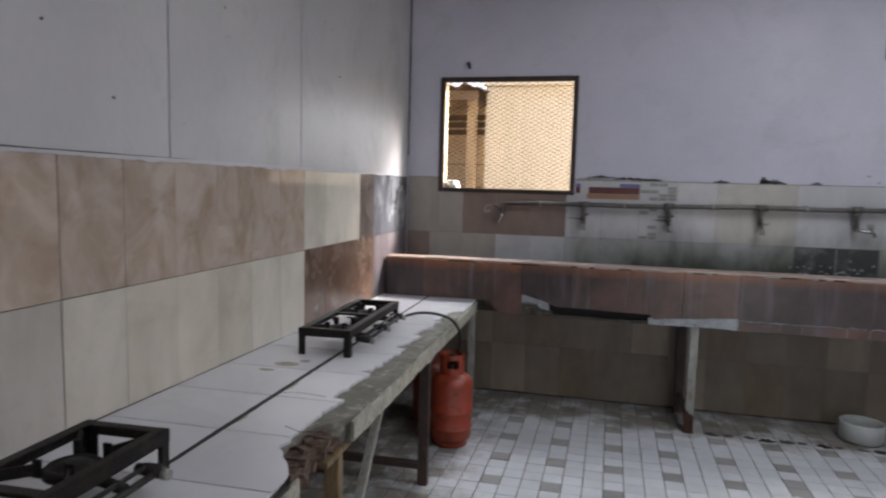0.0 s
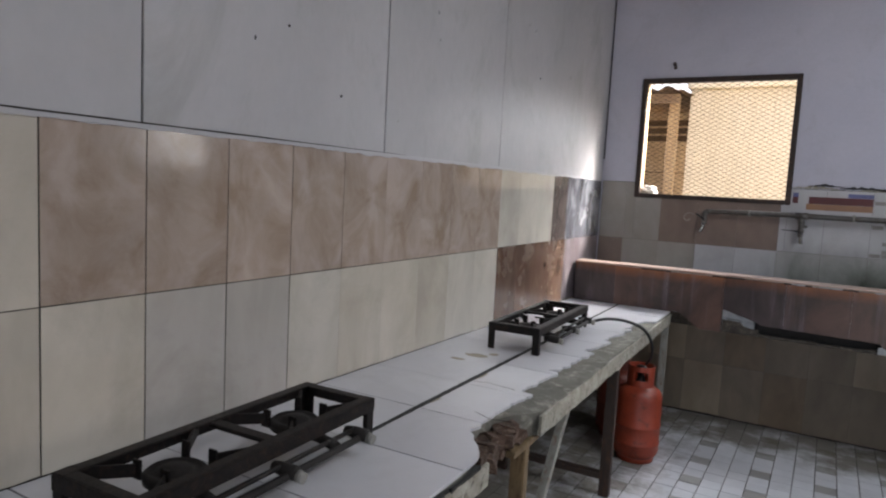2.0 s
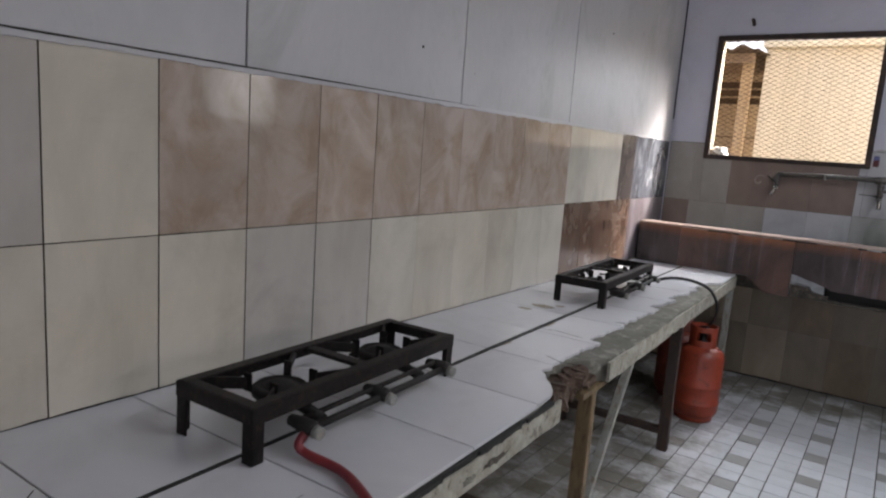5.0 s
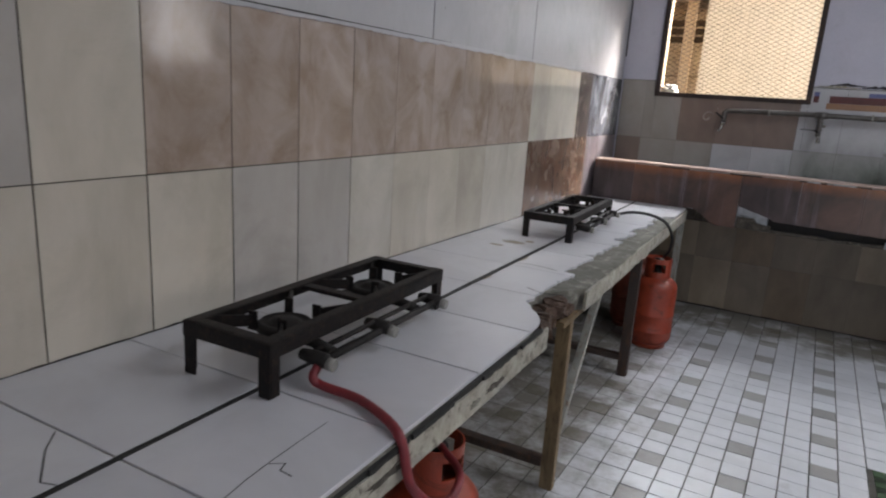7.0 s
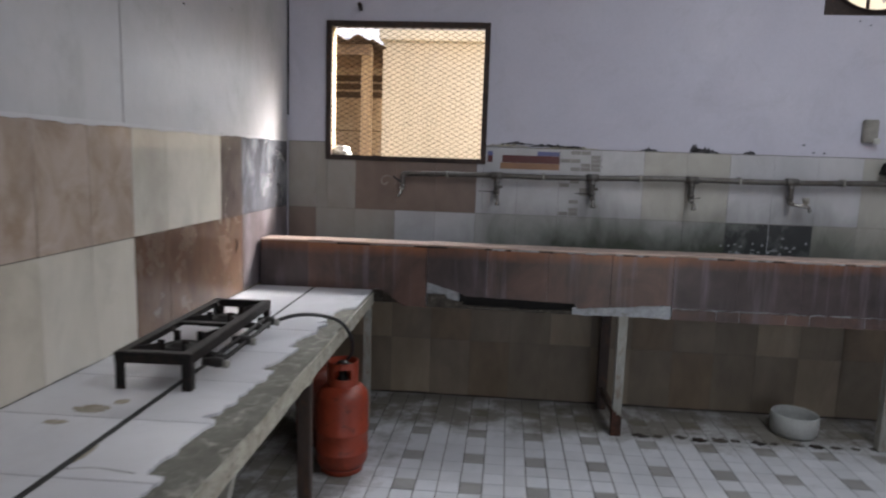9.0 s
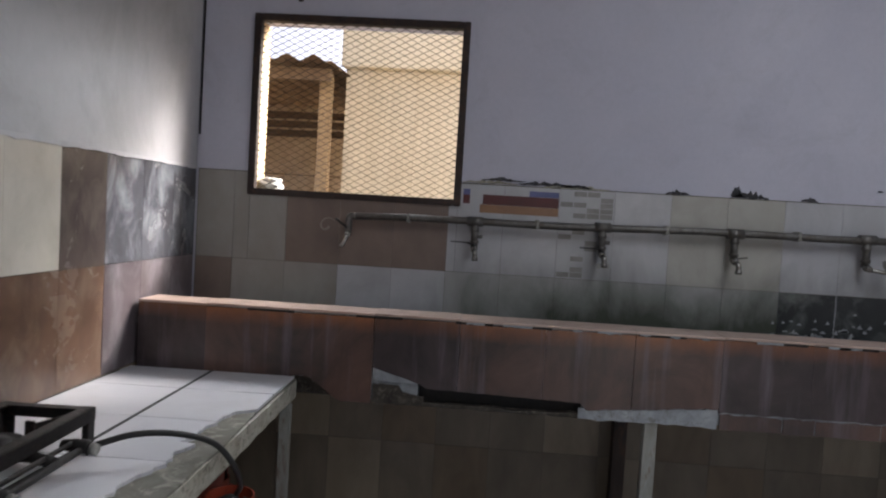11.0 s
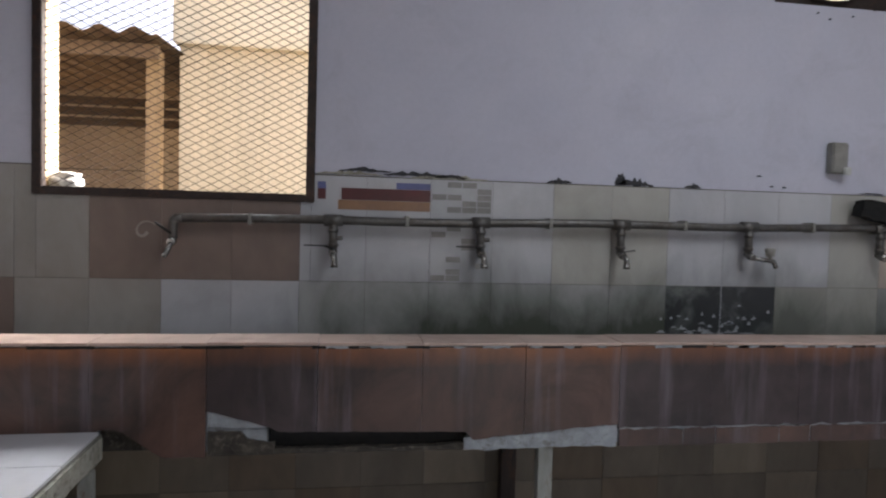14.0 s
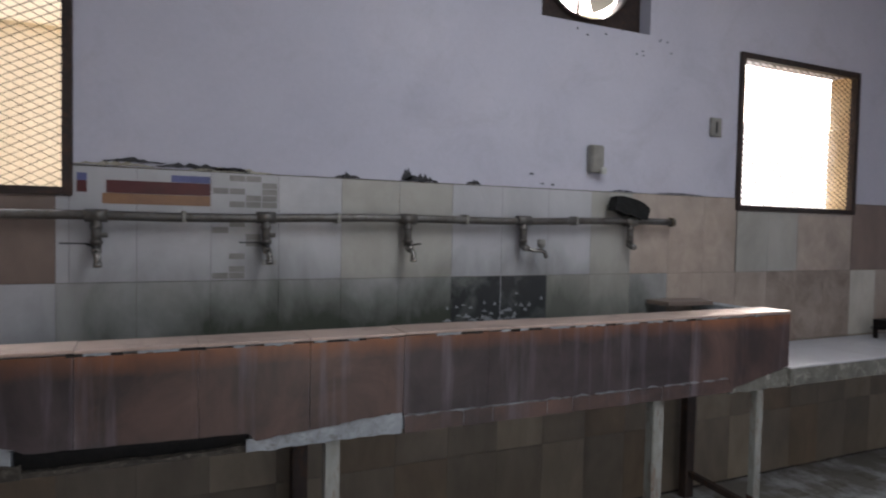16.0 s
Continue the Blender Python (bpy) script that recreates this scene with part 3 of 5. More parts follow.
def make_window(name, w, label):
    x0, x1, z0, z1 = w
    win = thing(name, ((x0 + x1) / 2, Y1, z0), label, "window", kind="structure")
    f = 0.03
    bm = bmesh.new()
    for a, b, c, d in ((x0 - 0.012, x0 + f * 0.7, z0 - 0.012, z1 + 0.012), (x1 - f * 0.7, x1 + 0.012, z0 - 0.012, z1 + 0.012)):
        box(bm, a, b, Y1 - 0.014, Y1 + 0.03, c, d, 0.003)
    for c, d in ((z0 - 0.012, z0 + f * 0.6), (z1 - f * 0.7, z1 + 0.012)):
        box(bm, x0 + f * 0.7, x1 - f * 0.7, Y1 - 0.0135, Y1 + 0.03, c, d, 0.003)
    part("window_frame", bm, "window_iron", win, "rusty dark brown angle-iron frame")
    part("mesh_screen", diamond_mesh(x0 + 0.018, x1 - 0.018, z0 + 0.016, z1 - 0.018, Y1 + 0.012), "mesh_wire", win, "expanded metal mesh with diamond openings")
    bm = bmesh.new()
    box(bm, x0 + 0.001, x1 - 0.001, Y1 + 0.031, Y1 + THICK + 0.03, z0 - 0.03, z0 + 0.004, 0.004)
    part("window_sill", bm, "far_white", win)
    for a, b in ((x0 - 0.001, x0 + 0.004), (x1 - 0.004, x1 + 0.001)):
        bm = bmesh.new()
        box(bm, a, b, Y1 + 0.031, Y1 + THICK + 0.012, z0 + 0.005, z1 - 0.001, 0.001)
        part("reveal", bm, "reveal_paint", win, "beige painted reveal")
    return win


make_window("window_1", WIN1, "glassless window with rusty iron frame and metal mesh")
make_window("window_2", WIN2, "glassless window with rusty iron frame and metal mesh")

# ---- kitchen counter along the west wall ----
CZ, CF, CY0, CY1 = 0.763, 0.655, 0.6, 6.50
counter = thing("kitchen_counter", (0.33, 3.5, 0), "white tiled cement counter with a broken front edge on legs", "counter")
bm = bmesh.new()
N = 120
edge = []
for k in range(N + 1):
    y = CY0 + (CY1 - CY0) * k / N
    x = CF + 0.004 * math.sin(7 * y) + 0.006 * noise.noise((y * 6, 0, 0))
    hole = math.exp(-(((y - 3.93) / 0.2) ** 4))
    edge.append((x - 0.105 * hole - 0.02 * hole * noise.noise((y * 25, 3, 0)), y))
outline = [(-0.12, CY0)] + edge + [(-0.04, CY1)]
slab(bm, outline, CZ - 0.085, CZ - 0.009)
part("slab", bm, "cement", counter, "grey cement slab, crumbling at the front")
# painted skin of the slab's front, peeling, on the sound stretch
bm = bmesh.new()
ys = [CY0 + (3.76 - CY0) * k / 60 for k in range(61)]
low = [(y, CZ - 0.083 + 0.012 * noise.noise((y * 9, 5, 0))) for y in ys]
slab(bm, low + [(y, CZ - 0.022 + 0.005 * noise.noise((y * 13, 7, 0)) + 0.004 * noise.noise((y * 41, 7, 0))) for y in reversed(ys)], CF + 0.001, CF + 0.009, "x")
part("front_skin", bm, "peeling_paint", counter, "peeling whitish paint on the cement front")
bm = bmesh.new()
ys = [4.16 + (CY1 - 4.16) * k / 60 for k in range(61)]
low = [(y, CZ - 0.08 + 0.014 * noise.noise((y * 8, 9, 0))) for y in ys]
slab(bm, low + [(y, CZ - 0.016 + 0.004 * noise.noise((y * 11, 2, 0))) for y in reversed(ys)], CF - 0.004, CF + 0.006, "x")
part("front_skin", bm, "peeling_paint", counter, "peeling whitish paint on the cement front")
bm = bmesh.new()
box(bm, CF - 0.002, CF + 0.0045, CY0 + 0.01, 3.7, CZ - 0.03, CZ - 0.0095)
part("open_gap", bm, "black_joint_and_hollow", counter, "black open joint under the tiles' front edge")
# open gaps under the tiles' front edge and bare spots in the paint
for k in range(14):
    y = CY0 + 0.1 + 0.215 * k + rng.uniform(-0.06, 0.06)
    w = rng.uniform(0.06, 0.2)
    ys = [y + w * q / 10 for q in range(11)]
    bm = bmesh.new()
    slab(bm, [(v, CZ - 0.0215 + 0.006 * noise.noise((v * 30, 2, 0))) for v in ys] + [(v, CZ - 0.0105) for v in reversed(ys)], CF + 0.004, CF + 0.0102, "x")
    part("open_gap", bm, "black_joint_and_hollow", counter)
for k in range(12):
    y = CY0 + 0.1 + 0.25 * k + rng.uniform(-0.08, 0.08)
    z = CZ - rng.uniform(0.045, 0.07)
    w, h = rng.uniform(0.02, 0.09), rng.uniform(0.006, 0.016)
    bm = bmesh.new()
    ring = []
    for q in range(22):
        f = 1 + 0.8 * noise.noise((q * 0.9, k * 3.1, 1)) + 0.5 * noise.noise((q * 2.7, k * 1.7, 5))
        ring.append((y + w * math.cos(q * math.pi / 11) * f, z + h * math.sin(q * math.pi / 11) * f))
    slab(bm, ring, CF + 0.004, CF + 0.0096, "x")
    part("bare_patch", bm, ("cement", "dark_rubble")[k % 2], counter)
# brick rubble laid bare in the broken stretch
for k in range(11):
    y = 3.765 + 0.33 * k / 10
    bm = bmesh.new()
    bmesh.ops.create_cube(bm, size=1.0)
    bmesh.ops.subdivide_edges(bm, edges=bm.edges[:], cuts=2, use_grid_fill=True)
    s = Vector((rng.uniform(0.06, 0.1), rng.uniform(0.04, 0.07), rng.uniform(0.03, 0.05)))
    turn = Matrix.Rotation(rng.uniform(-0.5, 0.5), 4, "Z") @ Matrix.Rotation(rng.uniform(-0.3, 0.3), 4, "X")
    bmesh.ops.transform(bm, matrix=Matrix.Translation((CF - 0.085 + 0.03 * rng.random(), y, CZ - 0.045 - 0.022 * rng.random())) @ turn @ Matrix.Diagonal((*s, 1)), verts=bm.verts)
    rough_up(bm, 0.016, 22)
    part("rubble", bm, "broken_brick", counter)
bm = bmesh.new()
box(bm, -0.118, 0.316, CY0 + 0.002, CY1 - 0.002, CZ - 0.0095, CZ - 0.0035)
box(bm, 0.333, 0.64, CY0 + 0.002, 3.66, CZ - 0.0095, CZ - 0.0035)
box(bm, 0.333, 0.46, 3.66, CY1 - 0.002, CZ - 0.0095, CZ - 0.0035)
part("tile_joints", bm, "grout", counter, "soiled brown joints between the tiles")
# joint bed between the two rows of tiles
bm = bmesh.new()
ys = [CY0 + (CY1 - CY0) * q / 240 for q in range(241)]


def joint_half(y, seed):
    wide = 0.006 + 0.0035 * min(1.0, max(0.0, (y - 3.5) / 0.5)) * min(1.0, max(0.0, (5.6 - y) / 0.5))
    return wide + 0.002 * noise.noise((y * 26, seed, 0)) + 0.0015 * noise.noise((y * 70, seed, 0))


slab(bm, [(0.326 - joint_half(y, 1), y) for y in reversed(ys)] + [(0.326 + joint_half(y, 2), y) for y in ys], CZ - 0.0085, CZ + 0.0009)
part("joint_strip", bm, "black_joint_and_hollow", counter, "blackened wide joint between the tile rows")
TP, TY = 0.325, 2.656
for k in range(-6, 12):
    a, b = TY + k * TP, TY + (k + 1) * TP
    b = min(b, CY1)
    if a < CY0 or b - a < 0.04:
        continue
    piece("counter_tile", (0.4295, b - a - 0.004, 0.009), "counter_white", counter, (0.102, (a + b) / 2, CZ - 0.0045), 0.0007)
    if b < 3.7:
        piece("counter_tile", (0.321, b - a - 0.004, 0.009), "counter_white", counter, (0.4925, (a + b) / 2, CZ - 0.0045), 0.0007)
        continue
    bm = bmesh.new()
    pts = [(0.332, b - 0.002), (0.332, a + 0.002)]
    m = 44
    for q in range(m + 1):
        y = a + 0.002 + (b - a - 0.004) * q / m
        hole = math.exp(-(((y - 3.99) / 0.2) ** 4))
        worn = min(1.0, max(0.0, (y - 4.02) / 0.06)) * min(1.0, max(0.0, (6.05 - y) / 0.04))
        tooth = ((y - 4.28) / 0.36 + 0.5 * noise.noise((y * 1.9, 6.0, 0))) % 1.0
        jag = 0.135 - 0.02 * (y - 4.3) - 0.045 * tooth + 0.022 * noise.noise((y * 8, 1.7, 0.3)) + 0.014 * noise.noise((y * 24, 4.1, 0)) + 0.006 * noise.noise((y * 70, 2.1, 0))
        x = CF - 0.004 - max(worn * max(0.0, jag), hole * (0.105 + 0.03 * noise.noise((y * 22, 0, 2))))
        pts.append((max(0.40, x), y))
    slab(bm, pts, CZ - 0.009, CZ)
    part("counter_tile", bm, "counter_white", counter, "white tile with a jagged broken edge")


def crack(ctrl):
    """A dark hairline crack across the counter's tiles."""
    bm = bmesh.new()
    pts = curve_pts([(x, y, 0) for x, y in ctrl], 1)
    left = [(p.x + 0.0006, p.y + 0.0008 + 0.0008 * rng.random()) for p in pts]
    right = [(p.x - 0.0006, p.y - 0.0008 - 0.0008 * rng.random()) for p in pts]
    slab(bm, right + left[::-1], CZ - 0.001, CZ + 0.0004)
    part("crack", bm, "black_joint_and_hollow", counter)


crack([(0.521, 2.935), (0.523, 2.86), (0.527, 2.775), (0.532, 2.72), (0.541, 2.66)])
crack([(0.173, 2.648), (0.214, 2.607), (0.287, 2.556), (0.292, 2.553), (0.318, 2.562)])
crack([(0.529, 2.776), (0.55, 2.792), (0.556, 2.772), (0.582, 2.77)])
crack([(0.335, 4.32), (0.40, 4.335), (0.50, 4.318)])
crack([(0.62, 4.02), (0.55, 4.0), (0.49, 4.03)])


def spill(x, y, w, l, seed):
    """A dried brown spill on the counter's tiles."""
    bm = bmesh.new()
    ring = []
    for q in range(28):
        f = 1 + 0.55 * noise.noise((q * 0.8, seed, 1)) + 0.3 * noise.noise((q * 2.3, seed, 5))
        ring.append((x + w * math.cos(q * math.pi / 14) * f, y + l * math.sin(q * math.pi / 14) * f))
    slab(bm, ring, CZ - 0.001, CZ + 0.0003)
    part("spill", bm, "dried_spill", counter, "dried brown spill")


spill(0.19, 4.66, 0.05, 0.03, 1.0)
spill(0.15, 4.56, 0.03, 0.016, 2.0)
spill(0.24, 4.72, 0.02, 0.02, 3.0)
spill(0.335, 4.4, 0.012, 0.05, 4.0)
spill(0.33, 4.05, 0.014, 0.04, 5.0)


def leg(parent, x, y, z1, w, mat, label="", lean=(0, 0)):
    bm = bmesh.new()
    bar(bm, (x + lean[0], y + lean[1], 0), (x, y, z1), w, w * 0.8, 0.003)
    part("leg", bm, mat, parent, label)


UND = CZ - 0.085
leg(counter, 0.605, 4.135, UND, 0.048, "ochre_paint", "ochre painted leg, paint worn")
leg(counter, 0.60, 5.34, UND, 0.05, "rusty_brown", "dark brown rusted leg")
leg(counter, 0.645, 6.42, UND, 0.04, "dirty_white_paint", "pale painted leg")
leg(counter, 0.605, 2.2, UND, 0.048, "ochre_paint", "ochre painted leg, paint worn")
leg(counter, 0.06, 4.135, UND, 0.045, "rusty_brown", "dark brown rusted leg")
leg(counter, 0.06, 5.34, UND, 0.045, "rusty_brown", "dark brown rusted leg")
leg(counter, 0.06, 2.2, UND, 0.045, "rusty_brown", "dark brown rusted leg")
bm = bmesh.new()
bar(bm, (0.58, 4.135, 0.10), (0.08, 4.135, 0.10), 0.045, 0.03)
part("cross_bar", bm, "rusty_brown", counter, "dark rusted cross bar near the floor")
bm = bmesh.new()
bar(bm, (0.58, 5.34, 0.10), (0.08, 5.34, 0.10), 0.045, 0.03)
part("cross_bar", bm, "rusty_brown", counter, "dark rusted cross bar near the floor")
bm = bmesh.new()
bar(bm, (0.585, 4.70, UND), (0.585, 4.16, 0.03), 0.03, 0.03)
part("brace", bm, "dirty_white_paint", counter, "white painted slanting brace")
bm = bmesh.new()
bar(bm, (0.625, 4.0, UND - 0.01), (0.625, 4.75, UND - 0.01), 0.03, 0.02)
part("edge_rail", bm, "ochre_paint", counter, "ochre rail under the counter's edge")

# the counter stands a little off square to the wall
counter.matrix_world = Matrix.Translation((0.373, 3.5, 0)) @ Matrix.Rotation(radians(1.1), 4, "Z")

# ---- wash trough along the north wall ----
TF, TT, TB, TX1 = 6.503, 1.03, 0.68, 4.222
trough = thing("wash_trough", (2.1, 6.75, 0), "long wash trough with brown front tiles, broken below", "trough")
bm = bmesh.new()
box(bm, 0.004, 0.62, TF + 0.012, TF + 0.15, TB + 0.01, TT - 0.010)
box(bm, 0.62, 0.86, TF + 0.012, TF + 0.15, 0.765, TT - 0.010)
box(bm, 0.86, 1.12, TF + 0.012, TF + 0.15, TB + 0.01, TT - 0.010)
box(bm, 1.12, 1.76, TF + 0.012, TF + 0.15, 0.765, TT - 0.010)
box(bm, 1.76, TX1 - 0.012, TF + 0.012, TF + 0.15, TB + 0.01, TT - 0.010)
box(bm, 0.004, TX1 - 0.012, TF + 0.15, Y1 - 0.003, TB + 0.012, TB + 0.10)
box(bm, TX1 - 0.11, TX1 - 0.012, TF + 0.15, Y1 - 0.003, TB + 0.10, TT - 0.010)
part("body", bm, "pale_cement", trough, "grey cement body of the basin")
bm = bmesh.new()
box(bm, 0.006, TX1 - 0.115, TF + 0.153, Y1 - 0.004, TB + 0.101, TB + 0.11)
part("basin_bottom", bm, "wash_grey", trough)
# dark boxes fill the cavities: their inner shade, with dirt, put into the colour
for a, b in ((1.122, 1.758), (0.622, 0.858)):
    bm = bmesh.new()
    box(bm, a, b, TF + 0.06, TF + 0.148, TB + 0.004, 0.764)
    part("hollow", bm, "black_joint_and_hollow" if a > 1 else "dark_rubble", trough, "dirty hollow behind the broken tiles, its shade put into a dark fill")
# ledge tiles on top
JX = [0.004, 0.276, 0.608, 0.94, 1.272, 1.6, 1.937, 2.264, 2.596, 2.928, 3.26, 3.592, 3.924, TX1]
for a, b in zip(JX, JX[1:]):
    dz = rng.uniform(-0.003, 0.002)
    piece("ledge_tile", (b - a - 0.0015, 0.158, 0.010), "trough_ledge", trough, ((a + b) / 2, TF + 0.074 + rng.uniform(-0.001, 0.001), TT - 0.005 + dz))
# front tiles: the lower edge is broken in places
for n, (a, b) in enumerate(zip(JX, JX[1:])):
    bm = bmesh.new()
    top = TT - 0.012 - (0.0, 0.003, 0.006, 0.002, 0.007, 0.005, 0.003)[n % 7]
    gap = 0.0015 if n in (3, 6) else 0.0004
    pts = [(a + gap, top), (b - gap, top)]
    m = 14
    lower = []
    for q in range(m + 1):
        x = b - gap - (b - a - 2 * gap) * q / m
        jag = 0.004 * noise.noise((x * 22, 8, 0))
        if 0.62 < x < 0.80:
            z = 0.768 - 0.078 * max(0.0, (x - 0.69) / 0.11) + jag
        elif 0.94 < x < 1.15:
            z = 0.822 - 0.058 * (x - 0.94) / 0.2 + jag
        elif 1.15 <= x < 1.75:
            z = 0.752 - 0.012 * (x - 1.15) / 0.6 + jag
        elif 1.75 <= x < 2.264:
            z = 0.712 + 0.043 * (x - 1.75) / 0.5 + 2 * jag
        elif 2.264 <= x < 3.85:
            z = 0.742 + 2.5 * jag
        elif 3.85 <= x < TX1:
            z = 0.69 + 0.075 * (x - 3.85) / 0.37 + 2 * jag
        else:
            z = TB + jag
        lower.append((x, z))
    slab(bm, pts + lower, TF, TF + 0.010, "y")
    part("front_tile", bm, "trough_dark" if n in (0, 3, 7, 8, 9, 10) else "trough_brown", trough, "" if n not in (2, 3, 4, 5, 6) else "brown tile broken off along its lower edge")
# open joint and mortar crumbs under the ledge
for k in range(9):
    x = 0.5 + 0.36 * k + rng.uniform(-0.1, 0.1)
    w = rng.uniform(0.08, 0.24)
    xs = [x + w * q / 10 for q in range(11)]
    bm = bmesh.new()
    slab(bm, [(u, 1.011 + 0.003 * noise.noise((u * 30, 2, 0))) for u in xs] + [(u, 1.0195) for u in reversed(xs)], TF - 0.0012, TF + 0.004, "y")
    part("open_joint", bm, "black_joint_and_hollow", trough)
for k in range(22):
    x = 1.3 + 2.85 * k / 22 + rng.uniform(-0.05, 0.05)
    w = rng.uniform(0.02, 0.09)
    xs = [x + w * q / 6 for q in range(7)]
    bm = bmesh.new()
    slab(bm, [(u, 1.012 + 0.005 * noise.noise((u * 40, 5, 0))) for u in xs] + [(u, 1.0205) for u in reversed(xs)], TF - 0.003, TF + 0.004, "y")
    part("mortar", bm, "pale_cement", trough)
# the narrow lower course
LX = [2.268, 2.5, 2.62, 2.86, 2.98, 3.26, 3.44, 3.60, 3.86]
for a, b in zip(LX, LX[1:]):
    bm = bmesh.new()
    m = 8
    up = [(b - 0.002 - (b - a - 0.004) * q / m, 0.735 + 0.01 * noise.noise((q * 0.7 + a * 9, 2, 0))) for q in range(m + 1)]
    dn = [(a + 0.002, TB - 0.004 + 0.006 * rng.random()), (b - 0.002, TB - 0.004 + 0.006 * rng.random())]
    slab(bm, dn + up, TF + 0.001, TF + 0.010, "y")
    part("lower_tile", bm, "trough_brown", trough)
# pale mortar in the joints of the lower course
bm = bmesh.new()
xs = [2.268 + 1.58 * q / 120 for q in range(121)]
slab(bm, [(u, 0.734 + 0.006 * noise.noise((u * 8, 2, 0)) + 0.003 * noise.noise((u * 31, 2, 0))) for u in xs] + [(u, 0.745 + 0.012 * noise.noise((u * 6, 5, 0)) + 0.005 * noise.noise((u * 25, 5, 0))) for u in reversed(xs)], TF + 0.0035, TF + 0.0118, "y")
for u in LX[1:-1]:
    box(bm, u - 0.0035, u + 0.003, TF + 0.004, TF + 0.0118, TB, 0.738)
part("mortar", bm, "pale_cement", trough, "pale crumbling mortar")
# cement laid bare
bm = bmesh.new()
xs = [1.74 + 0.52 * q / 30 for q in range(31)]
slab(bm, [(x, TB + 0.014 * noise.noise((x * 14, 3, 0))) for x in xs] + [(x, 0.722 + 0.035 * (x - 1.74) / 0.52 + 0.018 * noise.noise((x * 13, 1, 0)) + 0.008 * noise.noise((x * 40, 1, 0))) for x in reversed(xs)], TF + 0.003, TF + 0.012, "y")
part("cement_patch", bm, "pale_cement", trough, "pale cement laid bare where tiles fell off")
bm = bmesh.new()
slab(bm, [(0.945, 0.77), (1.14, 0.765), (1.10, 0.80), (0.945, 0.83)], TF + 0.003, TF + 0.0115, "y")
part("cement_patch", bm, "pale_cement", trough, "pale cement laid bare where tiles fell off")
bm = bmesh.new()
xs = [0.945 + 0.2 * q / 12 for q in range(13)]
slab(bm, [(x, TB + 0.008 * noise.noise((x * 30, 3, 0))) for x in xs] + [(x, 0.755 - 0.2 * (x - 0.945) * (x > 1.06) + 0.01 * noise.noise((x * 30, 6, 0))) for x in reversed(xs)], TF + 0.004, TF + 0.016, "y")
part("rubble", bm, "dark_rubble", trough, "crumbling rubble edge")
bm = bmesh.new()
xs = [1.14 + 0.6 * q / 30 for q in range(31)]
slab(bm, [(x, TB - 0.004 + 0.008 * noise.noise((x * 14, 3, 0))) for x in xs] + [(x, TB + 0.010 + 0.014 * noise.noise((x * 9, 6, 0))) for x in reversed(xs)], TF + 0.02, TF + 0.05, "y")
part("rubble", bm, "dark_rubble", trough, "crumbling rubble edge")
bm = bmesh.new()
xs = [3.84 + 0.39 * q / 20 for q in range(21)]
slab(bm, [(x, TB - 0.012 + 0.01 * noise.noise((x * 14, 3, 0))) for x in xs] + [(x, 0.70 + 0.15 * (x - 3.84) + 0.008 * noise.noise((x * 20, 6, 0))) for x in reversed(xs)], TF + 0.003, TF + 0.014, "y")
part("cement_patch", bm, "cement", trough, "pale cement laid bare where tiles fell off")
bm = bmesh.new()
box(bm, TX1 - 0.0118, TX1 - 0.002, TF + 0.011, Y1 - 0.004, TB + 0.085, TT - 0.012, 0.002)
part("end_tile", bm, "trough_brown", trough)


def trough_frame(x, front, back, w=0.05):
    leg(trough, x, TF + 0.035, TB + 0.008, w, front, "pale painted leg with rust at its foot")
    leg(trough, x - 0.02, Y1 - 0.07, TB + 0.008, 0.06, back, "dark rusted leg by the wall")
    bm = bmesh.new()
    bar(bm, (x, TF + 0.06, 0.1), (x - 0.02, Y1 - 0.09, 0.13), 0.03, 0.03)
    part("cross_bar", bm, back, trough)
    bm = bmesh.new()
    h = 0.11
    m = 8
    up = [(x + w / 2 + 0.002 - (w + 0.004) * q / m, h + 0.03 * noise.noise((q * 0.9 + x * 7, 4, 0)) + 0.04 * q / m) for q in range(m + 1)]
    slab(bm, [(x - w / 2 - 0.002, 0), (x + w / 2 + 0.002, 0)] + up, TF + 0.035 - w * 0.4 - 0.002, TF + 0.035 + w * 0.4 + 0.002, "y")
    part("rusted_foot", bm, "rust", trough, "scaly rust round the leg's foot")


trough_frame(2.02, "dirty_white_paint", "rusty_brown")
leg(trough, 3.45, TF + 0.05, TB + 0.008, 0.06, "dirty_white_paint", "thick pale painted leg")
trough_frame(4.06, "dirty_white_paint", "rusty_brown", 0.045)
bm = bmesh.new()
slab(bm, [(3.80, Y1 - 0.15), (4.08, Y1 - 0.17), (4.12, Y1 - 0.02), (3.78, Y1 - 0.015)], TT - 0.009, TT + 0.012)
rough_up(bm, 0.006, 20)
part("broken_tile", bm, "wash_brown", trough, "loose broken brown tile on the ledge")

# ---- second counter, east of the trough ----
side = thing("side_counter", (5.4, 6.75, 0), "white tiled cement counter beside the trough", "counter")
bm = bmesh.new()
ed = [(TX1 + (X1 - 0.004 - TX1) * q / 60, 6.49 + 0.006 * noise.noise((q * 0.5, 2, 0))) for q in range(61)]
slab(bm, ed + [(X1 - 0.004, Y1 - 0.004), (TX1, Y1 - 0.004)], CZ - 0.09, CZ - 0.009)
part("slab", bm, "cement", side, "grey cement slab, crumbling at the front")
